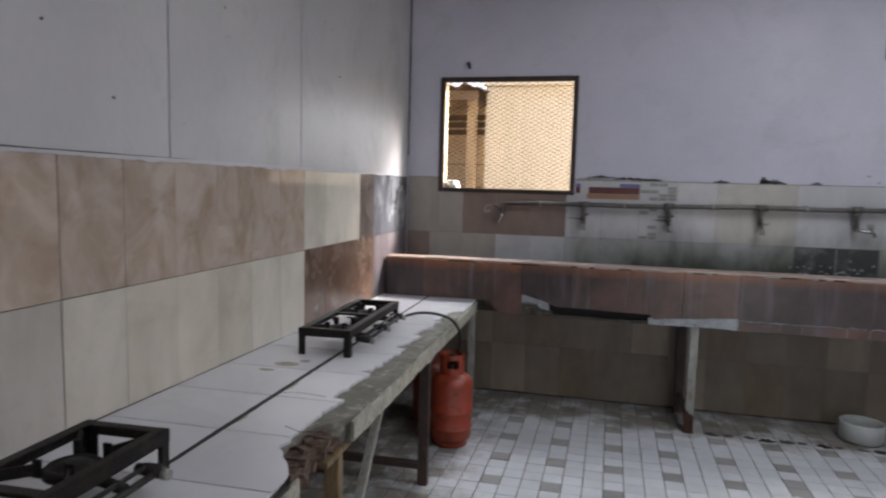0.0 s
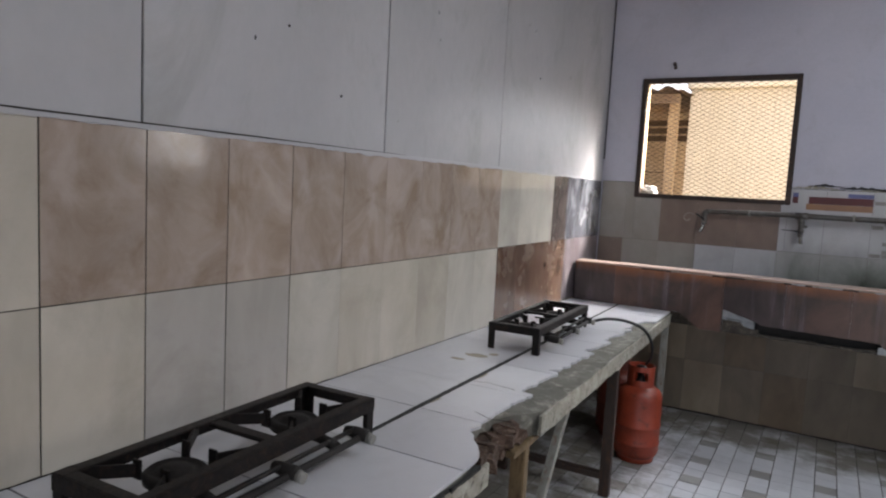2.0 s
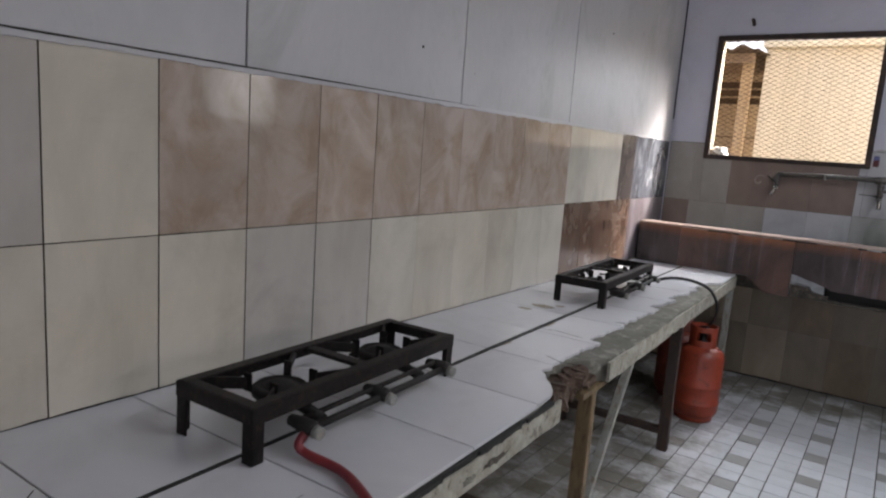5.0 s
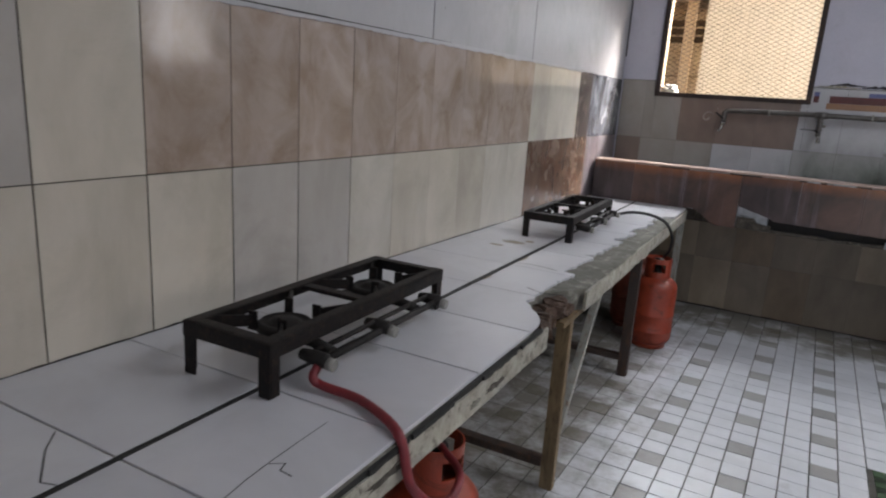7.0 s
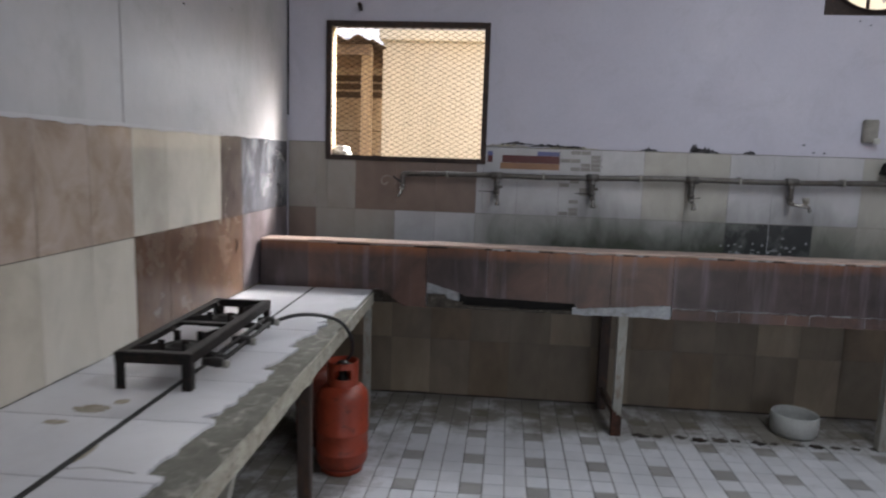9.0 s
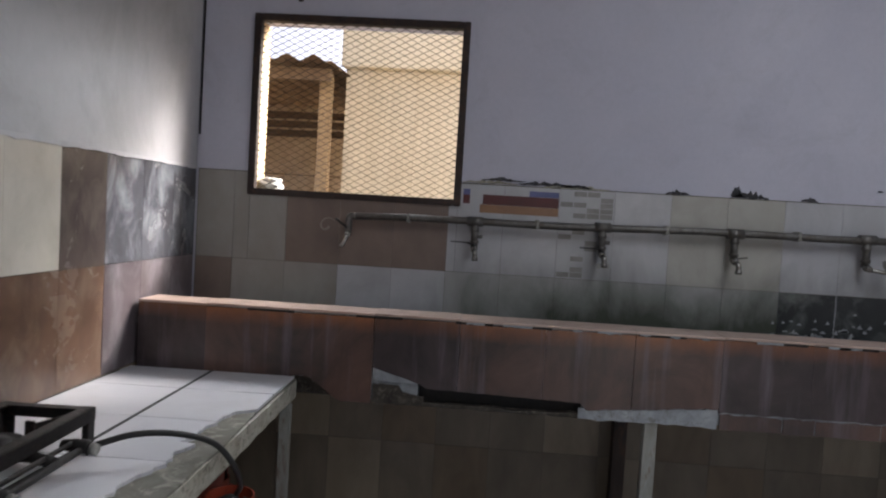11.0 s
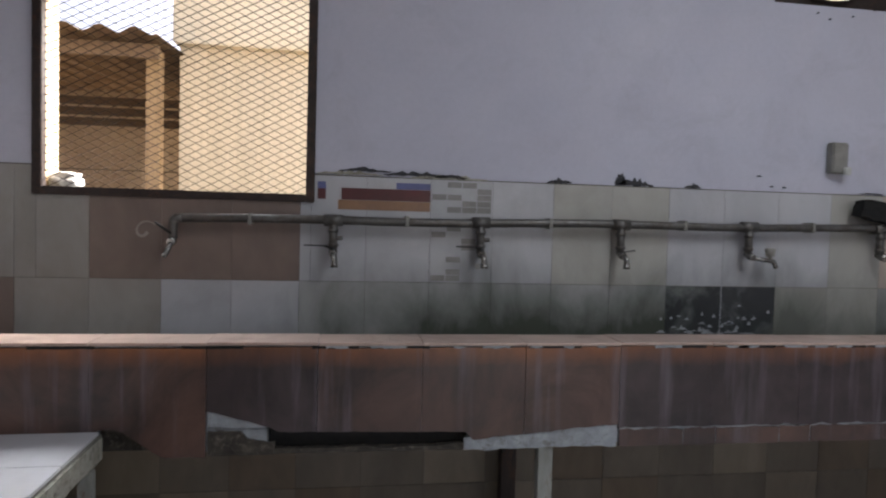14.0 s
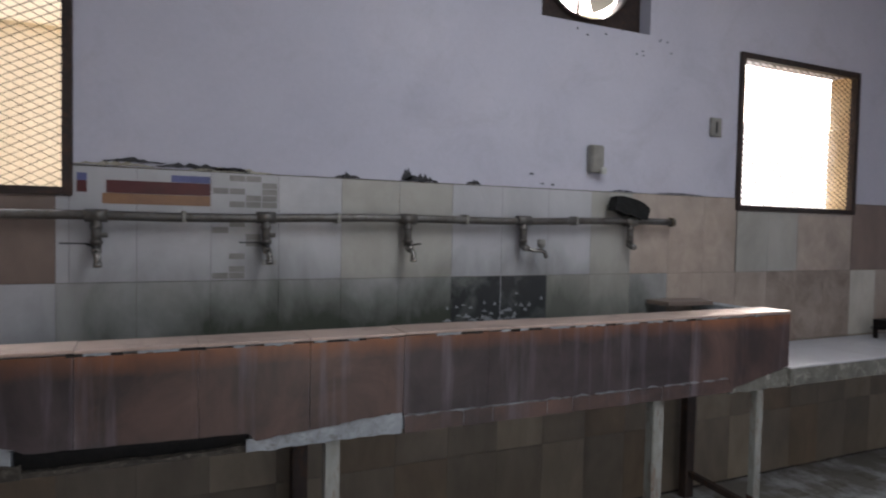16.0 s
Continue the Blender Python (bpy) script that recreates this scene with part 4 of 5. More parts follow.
for k in range(8):
    a, b = TX1 + 0.004 + k * TP, min(TX1 + 0.004 + (k + 1) * TP, X1 - 0.005)
    if b - a < 0.05:
        continue
    piece("counter_tile", (b - a - 0.004, 0.325, 0.009), "counter_white", side, ((a + b) / 2, 6.49 + 0.166, CZ - 0.0045))
    piece("counter_tile", (b - a - 0.004, 0.170, 0.009), "counter_white", side, ((a + b) / 2, 6.49 + 0.419, CZ - 0.0045))
leg(side, 5.4, 6.54, CZ - 0.09, 0.05, "rusty_brown")
leg(side, 6.5, 6.54, CZ - 0.09, 0.05, "rusty_brown")


# ---- gas stoves ----
def make_stove(x, y, w, l, turn, label):
    """A two-burner iron stove, long side along y, with its feet on the counter."""
    s = thing("gas_stove", (x, y, CZ), label, "gas stove", "stoves on the counters")
    h, t = 0.116, 0.034
    hw, hl = w / 2, l / 2
    o = Vector((x, y, CZ))

    def P(a, b, c):
        return o + Vector((a, b, c))

    for sx in (-1, 1):
        for sy in (-1, 1):
            bm = bmesh.new()
            cx, cy = x + sx * hw, y + sy * hl
            box(bm, min(cx, cx - sx * 0.03), max(cx, cx - sx * 0.03), min(cy, cy - sy * 0.005), max(cy, cy - sy * 0.005), CZ, CZ + h - 0.004, 0.0012)
            box(bm, min(cx, cx - sx * 0.005), max(cx, cx - sx * 0.005), min(cy - sy * 0.0045, cy - sy * 0.03), max(cy - sy * 0.0045, cy - sy * 0.03), CZ, CZ + h - 0.0042, 0.0012)
            part("leg", bm, "black_iron", s)
    for sx in (-1, 1):
        bm = bmesh.new()
        xx = x + sx * (hw - 0.003)
        box(bm, xx - 0.004, xx + 0.004, y - hl - 0.002, y + hl + 0.002, CZ + h - t, CZ + h, 0.0015)
        box(bm, min(xx, xx - sx * 0.028), max(xx, xx - sx * 0.028), y - hl, y + hl, CZ + h - 0.005, CZ + h + 0.001, 0.0015)
        part("side_rail", bm, "black_iron", s)
    for yy in (-hl + 0.003, hl - 0.003):
        bm = bmesh.new()
        sg = 1 if yy < 0 else -1
        box(bm, x - hw, x + hw, y + yy - 0.004, y + yy + 0.004, CZ + h - t, CZ + h - 0.0005, 0.0015)
        box(bm, x - hw, x + hw, y + min(yy, yy + sg * 0.028), y + max(yy, yy + sg * 0.028), CZ + h - 0.006, CZ + h + 0.0005, 0.0015)
        part("end_rail", bm, "black_iron", s)
    bm = bmesh.new()
    box(bm, x - hw + 0.005, x + hw - 0.005, y - 0.016, y + 0.016, CZ + h - 0.012, CZ + h - 0.002, 0.002)
    part("middle_bar", bm, "black_iron", s)
    for by in (-hl / 2, hl / 2):
        c = P(0.0, by, 0.055)
        bm = bmesh.new()
        lathe(bm, [(0.0, 0.0), (0.045, 0.0), (0.062, 0.012), (0.064, 0.026), (0.055, 0.034), (0.05, 0.030), (0.034, 0.030), (0.028, 0.038), (0.0, 0.040)], 28, c)
        tube(bm, [c + Vector((0.02, -0.0, 0.012)), c + Vector((hw - 0.02, -0.012, 0.006)), c + Vector((hw + 0.03, -0.02, 0.0))], 0.013, 12)
        bar(bm, c + Vector((-hw + 0.01, 0, -0.005)), c + Vector((hw - 0.01, 0, -0.005)), 0.02, 0.006)
        part("burner", bm, "burner_iron", s, "round cast-iron burner, sooty")
        for sx in (-1, 1):
            for sy in (-1, 1):
                bm = bmesh.new()
                a = P(sx * (hw - 0.012), by + sy * (hl / 2 - 0.035), h - 0.012)
                e = P(sx * 0.040, by + sy * 0.058, h - 0.020)
                bar(bm, a, e, 0.006, 0.026, 0.001)
                bar(bm, e + Vector((0, 0, -0.018)), e + Vector((0, 0, 0.022)), 0.022, 0.006, 0.001)
                part("prong", bm, "black_iron", s)
    px = hw + 0.034
    bm = bmesh.new()
    tube(bm, [P(px, -hl * 0.72, 0.05), P(px, hl * 0.80, 0.05)], 0.0085, 10)
    part("gas_manifold", bm, "burner_iron", s, "soiled dark gas pipe along the stove")
    bm = bmesh.new()
    tube(bm, [P(px - 0.024, -hl * 0.66, 0.064), P(px - 0.024, hl * 0.74, 0.064)], 0.006, 8)
    part("pilot_pipe", bm, "black_iron", s)
    for by in (-hl * 0.68, -hl * 0.01, hl * 0.72):
        bm = bmesh.new()
        tube(bm, [P(px - 0.05, by, 0.056), P(px - 0.02, by, 0.056), P(px + 0.010, by, 0.055), P(px + 0.020, by, 0.052)], [0.012, 0.016, 0.017, 0.009], 12)
        v = part("valve", bm, "burner_iron", s)
        bm = bmesh.new()
        tube(bm, [P(px + 0.018, by, 0.051), P(px + 0.034, by, 0.049)], [0.014, 0.013], 14)
        part("knob", bm, "grey_plastic", v, "worn grey tap knob")
    s.rotation_euler = (0, 0, turn)
    return s


make_stove(0.306, 3.292, 0.23, 0.715, 0.037, "sooty black iron two-burner gas stove on the white counter")
make_stove(0.281, 5.21, 0.232, 0.785, 0.044, "sooty black iron two-burner gas stove near the window")
st3 = make_stove(5.86, 6.77, 0.255, 0.70, 1.5708, "sooty black iron two-burner gas stove on the side counter")


# ---- gas cylinders ----
def make_cylinder(x, y, turn, label, paint="orange_enamel"):
    g = thing("gas_cylinder", (x, y, 0), label, "gas cylinder", "gas cylinders under the counter")
    o = (x, y, 0)
    bm = bmesh.new()
    lathe(bm, [(0.0, 0.03), (0.09, 0.022), (0.12, 0.028), (0.132, 0.048), (0.137, 0.066), (0.137, 0.1), (0.1395, 0.103), (0.1395, 0.112), (0.137, 0.115), (0.137, 0.2), (0.1395, 0.203), (0.1395, 0.215), (0.137, 0.218), (0.137, 0.365), (0.132, 0.39), (0.115, 0.412), (0.085, 0.43), (0.04, 0.438), (0.0, 0.44)], 44, o)
    part("body", bm, paint, g, "scuffed orange painted steel body")
    bm = bmesh.new()
    lathe(bm, [(0.105, 0.0), (0.112, 0.0), (0.112, 0.035), (0.105, 0.035), (0.105, 0.0)], 36, o)
    part("foot_ring", bm, paint, g)
    # the collar: a ring with two hand slots
    bm = bmesh.new()
    seg = 48
    r0, r1 = 0.076, 0.081

    def ring(a0, a1, z0, z1):
        n = max(2, int((a1 - a0) / (2 * math.pi) * seg))
        pts = [a0 + (a1 - a0) * i / n for i in range(n + 1)]
        rows = [[bm.verts.new((x + r * math.cos(a), y + r * math.sin(a), z)) for a in pts] for r, z in ((r0, z0), (r1, z0), (r1, z1), (r0, z1))]
        for i in range(n):
            for k in range(4):
                f = bm.faces.new((rows[k][i], rows[k][i + 1], rows[(k + 1) % 4][i + 1], rows[(k + 1) % 4][i]))
                f.smooth = False
        for i in (0, n):
            bm.faces.new([rows[k][i] for k in range(4)])

    ring(turn, turn + 2 * math.pi, 0.415, 0.468)
    ring(turn, turn + 2 * math.pi, 0.518, 0.548)
    for c in (0.0, 2.09, 4.19):
        ring(turn + c + 0.55, turn + c + 1.55, 0.468, 0.518)
    part("collar", bm, paint, g, "orange collar ring with hand slots")
    bm = bmesh.new()
    lathe(bm, [(0.0, 0.437), (0.03, 0.437), (0.03, 0.46), (0.022, 0.465), (0.022, 0.50), (0.034, 0.505), (0.036, 0.53), (0.026, 0.542), (0.0, 0.545)], 20, o)
    part("valve", bm, "black_rubber", g, "black gas regulator on the valve")
    g.scale = (0.9, 0.9, 0.975)
    return g


make_cylinder(0.615, 5.93, 0.74, "orange steel gas cylinder standing on the tiles beside a leg")
# the rear cylinder wears the darkened enamel in place of real shadow
make_cylinder(0.425, 6.225, 2.3, "grimy orange gas cylinder standing behind another, shade put into its paint", "shaded_orange_enamel")
make_cylinder(0.575, 3.37, -2.35, "orange steel gas cylinder standing under the counter's edge")


def hose(name, ctrl, r, mat, label):
    bm = bmesh.new()
    tube(bm, curve_pts(ctrl, 10), r, 12)
    return single(name, bm, mat, label, "hose", at=ctrl[0])


hose("gas_hose", [(0.462, 3.045, 0.806), (0.468, 3.025, 0.79), (0.49, 3.03, 0.777), (0.58, 3.03, 0.7745), (0.675, 2.99, 0.776), (0.718, 2.97, 0.757), (0.735, 2.99, 0.66), (0.74, 3.11, 0.56), (0.70, 3.26, 0.535), (0.60, 3.35, 0.53)], 0.0095, "red_rubber", "red rubber gas hose hanging over the counter's edge")
hose("gas_hose", [(0.43, 5.53, 0.812), (0.50, 5.575, 0.828), (0.585, 5.625, 0.82), (0.66, 5.68, 0.782), (0.695, 5.74, 0.70), (0.675, 5.85, 0.6), (0.64, 5.92, 0.545)], 0.008, "black_rubber", "black rubber gas hose bent down to the cylinder")

# ---- water pipe and taps on the north wall ----
PY, PZ = 6.95, 1.424
pipe = thing("water_pipe", (2.3, PY, PZ), "soiled grey water pipe with six taps on the wall", "water pipe")
bm = bmesh.new()
tube(bm, [(0.735 + 3.16 * q / 12, PY, PZ + 0.004 * math.sin(q * 1.3)) for q in range(13)], 0.0165, 14)
part("pipe", bm, "galvanised", pipe)
bm = bmesh.new()
tube(bm, [(3.885, PY, PZ), (3.91, PY, PZ)], [0.022, 0.022], 14)
part("end_cap", bm, "old_brass", pipe, "corroded end cap")
bm = bmesh.new()
tube(bm, curve_pts([(0.76, PY, PZ), (0.735, PY, PZ - 0.004), (0.728, PY, PZ - 0.03), (0.728, PY, PZ - 0.075)], 5), 0.017, 14)
part("elbow", bm, "galvanised", pipe)
for x in (1.00, 1.58, 2.15, 2.72, 3.30, 3.62):
    bm = bmesh.new()
    box(bm, x - 0.008, x + 0.008, PY - 0.017, Y1 - 0.002, PZ - 0.02, PZ + 0.022, 0.003)
    part("pipe_clip", bm, "grey_plastic", pipe)


def tap(x, style):
    """A bib tap below a tee: 0 long lever, 1 small handle, 2 swan spout, 3 stub, 4 plain elbow."""
    bm = bmesh.new()
    tube(bm, [(x - 0.035, PY, PZ), (x + 0.035, PY, PZ)], 0.0225, 14)
    tube(bm, [(x, PY, PZ - 0.005), (x, PY, PZ - 0.115)], [0.0165, 0.0155], 14)
    tube(bm, [(x, PY, PZ - 0.03), (x, PY, PZ - 0.045)], 0.0195, 6)
    tube(bm, [(x, PY, PZ - 0.085), (x, PY, PZ - 0.098)], 0.0205, 6)
    if style == 0:
        tube(bm, [(x, PY, PZ - 0.066), (x + 0.034, PY - 0.01, PZ - 0.066)], 0.009, 10)
    if style != 4:
        part("tee", bm, "galvanised", pipe)
    else:
        bm.free()
    z = PZ - (0.085 if style == 4 else 0.122)
    bm = bmesh.new()
    tube(bm, [(x, PY + 0.01, z + 0.012), (x, PY - 0.012, z + 0.002), (x, PY - 0.035, z - 0.004)], [0.015, 0.017, 0.014], 14)
    if style in (0, 1):
        tube(bm, curve_pts([(x, PY - 0.03, z - 0.004), (x + 0.004, PY - 0.048, z - 0.016), (x + 0.005, PY - 0.05, z - 0.045)], 5), 0.0115, 12)
        tube(bm, [(x + 0.005, PY - 0.05, z - 0.036), (x + 0.005, PY - 0.05, z - 0.052)], 0.014, 12)
    elif style == 2:
        tube(bm, curve_pts([(x, PY - 0.02, z - 0.004), (x + 0.045, PY - 0.035, z - 0.012), (x + 0.085, PY - 0.04, z - 0.018), (x + 0.1, PY - 0.04, z - 0.045)], 5), 0.0095, 12)
    elif style == 4:
        tube(bm, curve_pts([(x, PY - 0.02, z), (x - 0.006, PY - 0.05, z - 0.03), (x - 0.02, PY - 0.055, z - 0.055)], 5), 0.010, 12)
    t = part("tap", bm, "chrome", pipe, "dull chrome bib tap" if style != 3 else "capped tap stub")
    bm = bmesh.new()
    if style == 0:
        bar(bm, (x, PY - 0.03, z + 0.016), (x - 0.03, PY - 0.04, z + 0.028), 0.010, 0.004, 0.001)
        bar(bm, (x - 0.028, PY - 0.04, z + 0.028), (x - 0.105, PY - 0.055, z + 0.03), 0.010, 0.005, 0.001)
        tube(bm, [(x, PY - 0.03, z), (x, PY - 0.03, z + 0.02)], 0.007, 10)
        part("lever", bm, "black_rubber", t, "long black lever")
    elif style == 1:
        bar(bm, (x, PY - 0.03, z + 0.014), (x + 0.035, PY - 0.06, z + 0.022), 0.013, 0.005, 0.001)
        part("lever", bm, "chrome", t)
    elif style == 2:
        lathe(bm, [(0.0, 0.0), (0.008, 0.0), (0.008, 0.012), (0.018, 0.016), (0.022, 0.045), (0.016, 0.05), (0.0, 0.05)], 8, (x + 0.072, PY - 0.04, z - 0.012))
        part("handle", bm, "grey_plastic", t, "grey fluted tap handle")
    elif style == 4:
        bar(bm, (x, PY - 0.03, z + 0.03), (x - 0.05, PY - 0.05, z + 0.07), 0.011, 0.004, 0.001)
        part("lever", bm, "black_rubber", t)
    else:
        bm.free()


tap(0.728, 4)
tap(1.302, 0)
tap(1.869, 0)
tap(2.447, 1)
tap(3.011, 2)
tap(3.63, 3)

# the pipe rises a little towards the east
pipe.matrix_world = Matrix.Translation((2.3, PY, PZ - 0.004)) @ Matrix.Rotation(-0.0115, 4, "Y")

# ---- exhaust fan opening ----
fan = thing("exhaust_fan", ((FAN[0] + FAN[1]) / 2, Y1 + 0.08, FAN[2]), "exhaust fan in a dark square wall opening, at rest", "exhaust fan")
fx, fz, fr = (FAN[0] + FAN[1]) / 2 - 0.02, (FAN[2] + FAN[3]) / 2 + 0.0, 0.285
bm = bmesh.new()
n = 48
for y in (Y1 + 0.085,):
    hole = [(fx + fr * math.cos(2 * math.pi * k / n), fz + fr * math.sin(2 * math.pi * k / n)) for k in range(n)]
    sq = []
    for k in range(n):
        c, s = math.cos(2 * math.pi * k / n), math.sin(2 * math.pi * k / n)
        m = max(abs(c), abs(s))
        sq.append((min(max(fx + 0.36 * c / m, FAN[0] + 0.001), FAN[1] - 0.001), min(max(fz + 0.36 * s / m, FAN[2] + 0.001), FAN[3] - 0.001)))
    a = [bm.verts.new((u, y, v)) for u, v in hole]
    b = [bm.verts.new((u, y, v)) for u, v in sq]
    a2 = [bm.verts.new((u, y + 0.012, v)) for u, v in hole]
    b2 = [bm.verts.new((u, y + 0.012, v)) for u, v in sq]
    for k in range(n):
        q = (k + 1) % n
        bm.faces.new((a[k], a[q], b[q], b[k]))
        bm.faces.new((a2[k], b2[k], b2[q], a2[q]))
        bm.faces.new((a[k], a2[k], a2[q], a[q]))
part("mounting_plate", bm, "window_iron", fan, "dark grimy mounting plate")
bm = bmesh.new()
R = []
for r, y in ((fr - 0.004, Y1 + 0.05), (fr, Y1 + 0.05), (fr, Y1 + 0.155), (fr - 0.004, Y1 + 0.155)):
    R.append([bm.verts.new((fx + r * math.cos(2 * math.pi * k / n), y, fz + r * math.sin(2 * math.pi * k / n))) for k in range(n)])
for i in range(4):
    for k in range(n):
        f = bm.faces.new((R[i][k], R[i][(k + 1) % n], R[(i + 1) % 4][(k + 1) % n], R[(i + 1) % 4][k]))
        f.smooth = True
part("ring", bm, "window_iron", fan)
for k in range(4):
    bm = bmesh.new()
    a0 = 0.5 + k * math.pi / 2
    rows = []
    for i in range(7):
        r = 0.05 + 0.19 * i / 6
        wd = 0.25 + 0.35 * i / 6 - 0.18 * (i / 6) ** 4
        rows.append([bm.verts.new((fx + r * math.cos(a0 + wd * s), Y1 + 0.10 - 0.035 * s, fz + r * math.sin(a0 + wd * s))) for s in (-0.5, 0, 0.5, 1.0)])
    for p, q in zip(rows, rows[1:]):
        for s in range(3):
            bm.faces.new((p[s], p[s + 1], q[s + 1], q[s]))
    bmesh.ops.solidify(bm, geom=bm.faces[:], thickness=0.002)
    part("blade", bm, "grey_plastic", fan)
bm = bmesh.new()
tube(bm, [(fx, Y1 + 0.05, fz), (fx, Y1 + 0.06, fz), (fx, Y1 + 0.15, fz)], [0.045, 0.06, 0.07], 24)
part("hub", bm, "window_iron", fan)
for a in (0.0, 2.09, 4.19):
    bm = bmesh.new()
    bar(bm, (fx, Y1 + 0.145, fz), (fx + fr * math.cos(a - 1.57), Y1 + 0.145, fz + fr * math.sin(a - 1.57)), 0.02, 0.008)
    part("strut", bm, "window_iron", fan)

# ---- small things ----
sw = thing("socket_box", (3.438, Y1, 1.66), "dirty grey plastic socket box on the wall", "socket box")
bm = bmesh.new()
box(bm, 3.392, 3.468, Y1 - 0.04, Y1 + 0.004, 1.668, 1.80, 0.006)
part("box", bm, "grey_plastic", sw)
bm = bmesh.new()
box(bm, 3.44, 3.476, Y1 - 0.052, Y1 - 0.039, 1.662, 1.695, 0.004)
part("rocker", bm, "white_plastic", sw, "white switch rocker")
sp = thing("switch_plate", (4.235, Y1, 1.92), "small grey switch plate with a dark slot", "switch")
bm = bmesh.new()
box(bm, 4.195, 4.275, Y1 - 0.010, Y1 + 0.004, 1.905, 2.005, 0.003)
part("plate", bm, "grey_plastic", sp)
bm = bmesh.new()
box(bm, 4.229, 4.241, Y1 - 0.014, Y1 - 0.009, 1.925, 1.985, 0.002)
part("slot", bm, "black_rubber", sp)
bm = bmesh.new()
bmesh.ops.create_cube(bm, size=1)
bmesh.ops.subdivide_edges(bm, edges=bm.edges[:], cuts=5, use_grid_fill=True)
bmesh.ops.transform(bm, matrix=Matrix.Translation((3.61, PY - 0.012, PZ + 0.085)) @ Matrix.Rotation(0.22, 4, "Y") @ Matrix.Diagonal((0.21, 0.05, 0.085, 1)), verts=bm.verts)
for v in bm.verts:
    u = (v.co.x - 3.61) / 0.1
    v.co.z += -0.02 * u * u if v.co.z > PZ + 0.085 else 0
rough_up(bm, 0.010, 28)
single("scouring_brush", bm, "black_fabric", "black worn scouring brush lying on the pipe", "brush", at=(3.61, PY, PZ + 0.02))
bowl = bmesh.new()
lathe(bowl, [(0.0, 0.01), (0.106, 0.01), (0.117, 0.02), (0.119, 0.08), (0.116, 0.118), (0.121, 0.124), (0.125, 0.118), (0.127, 0.075), (0.124, 0.02), (0.112, 0.002), (0.0, 0.0)], 40, (3.06, 6.72, 0.001))
single("plastic_bowl", bowl, "bowl_plastic", "empty whitish plastic bowl on the floor tiles", "bowl", at=(3.06, 6.72, 0))
bm = bmesh.new()
bmesh.ops.create_icosphere(bm, subdivisions=4, radius=0.05)
for v in bm.verts:
    v.co *= 1 + 0.35 * noise.noise(v.co * 28) + 0.2 * noise.noise(v.co * 60)
    v.co = Vector((v.co.x * 1.25, v.co.y * 0.8, max(v.co.z * 0.75, -0.03)))
bmesh.ops.translate(bm, verts=bm.verts, vec=(0.322, Y1 + 0.085, WIN1[2] + 0.036))
for f in bm.faces:
    f.smooth = True
single("plastic_bag", bm, "bag_plastic", "crumpled white plastic bag on the window sill", "bag", at=(0.322, Y1 + 0.085, WIN1[2] + 0.004))
hk = bmesh.new()
tube(hk, curve_pts([(0.44, Y1 + 0.006, 2.40), (0.44, Y1 - 0.02, 2.40), (0.448, Y1 - 0.03, 2.385), (0.452, Y1 - 0.025, 2.36)], 5), 0.012, 8)
single("wall_hook", hk, "window_iron", "dark iron hook above the window", "hook", at=(0.44, Y1, 2.39))


def flake(x, z, w, h, mat="mould_chip"):
    """A dark chip where the plaster has come away above the tiles."""
    bm = bmesh.new()
    m = 14
    pts = [(x - w / 2 + w * q / m, z - h * 0.2 * rng.random()) for q in range(m + 1)]
    pts += [(x + w / 2 - w * q / m, z + h * (0.25 + 0.75 * rng.random()) * math.sin(math.pi * min(0.95, max(0.06, q / m)))) for q in range(m + 1)]
    slab(bm, pts, Y1 - 0.003, Y1 + 0.0045, "y")
    part("plaster_chip", bm, mat, wall_north)


for x, z, w, h in ((1.62, 1.592, 0.26, 0.022), (1.42, 1.602, 0.2, 0.018), (1.75, 1.588, 0.14, 0.016), (2.20, 1.586, 0.10, 0.022), (2.52, 1.588, 0.16, 0.035), (2.46, 1.594, 0.05, 0.05), (2.78, 1.588, 0.07, 0.018), (3.08, 1.645, 0.022, 0.007), (3.14, 1.602, 0.018, 0.006), (3.2, 1.6, 0.016, 0.009), (3.62, 1.588, 0.12, 0.007), (4.0, 1.588, 0.3, 0.006)):
    flake(x, z, w, h)
for x, z, w, h in ((1.36, 1.588, 0.26, 0.02), (1.75, 1.584, 0.3, 0.02)):
    flake(x, z, w, h, "peeling_paint")
for k in range(11):
    flake(rng.uniform(3.3, 3.95), rng.uniform(2.27, 2.38), 0.006 + 0.006 * rng.random(), 0.006)
for k in range(34):
    flake(rng.uniform(2.66, 3.12), 0.97 + 0.07 * rng.random() ** 2, rng.uniform(0.012, 0.05), rng.uniform(0.006, 0.022), "pale_cement")
for k in range(6):
    flake(rng.uniform(2.7, 3.15), rng.uniform(1.03, 1.1), rng.uniform(0.01, 0.02), rng.uniform(0.008, 0.02), "pale_cement")
for k in range(13):
    flake(2.927 + rng.uniform(-0.001, 0.001), 0.975 + 0.0155 * k, rng.uniform(0.005, 0.009), 0.02, "pale_cement")
# printed decor on the tiles by the window: a sunset band and a mosaic
for x0, x1, z0, z1, mat in ((1.24, 1.271, 1.49, 1.53, "decor_red"), (1.24, 1.271, 1.53, 1.556, "decor_blue"), (1.33, 1.674, 1.49, 1.535, "decor_red"), (1.318, 1.674, 1.452, 1.489, "decor_orange"), (1.54, 1.674, 1.536, 1.561, "decor_blue")):
    bm = bmesh.new()
    box(bm, x0, x1, Y1 - 0.0035, Y1 - 0.0015, z0, z1)
    part("tile_print", bm, mat, wall_north)
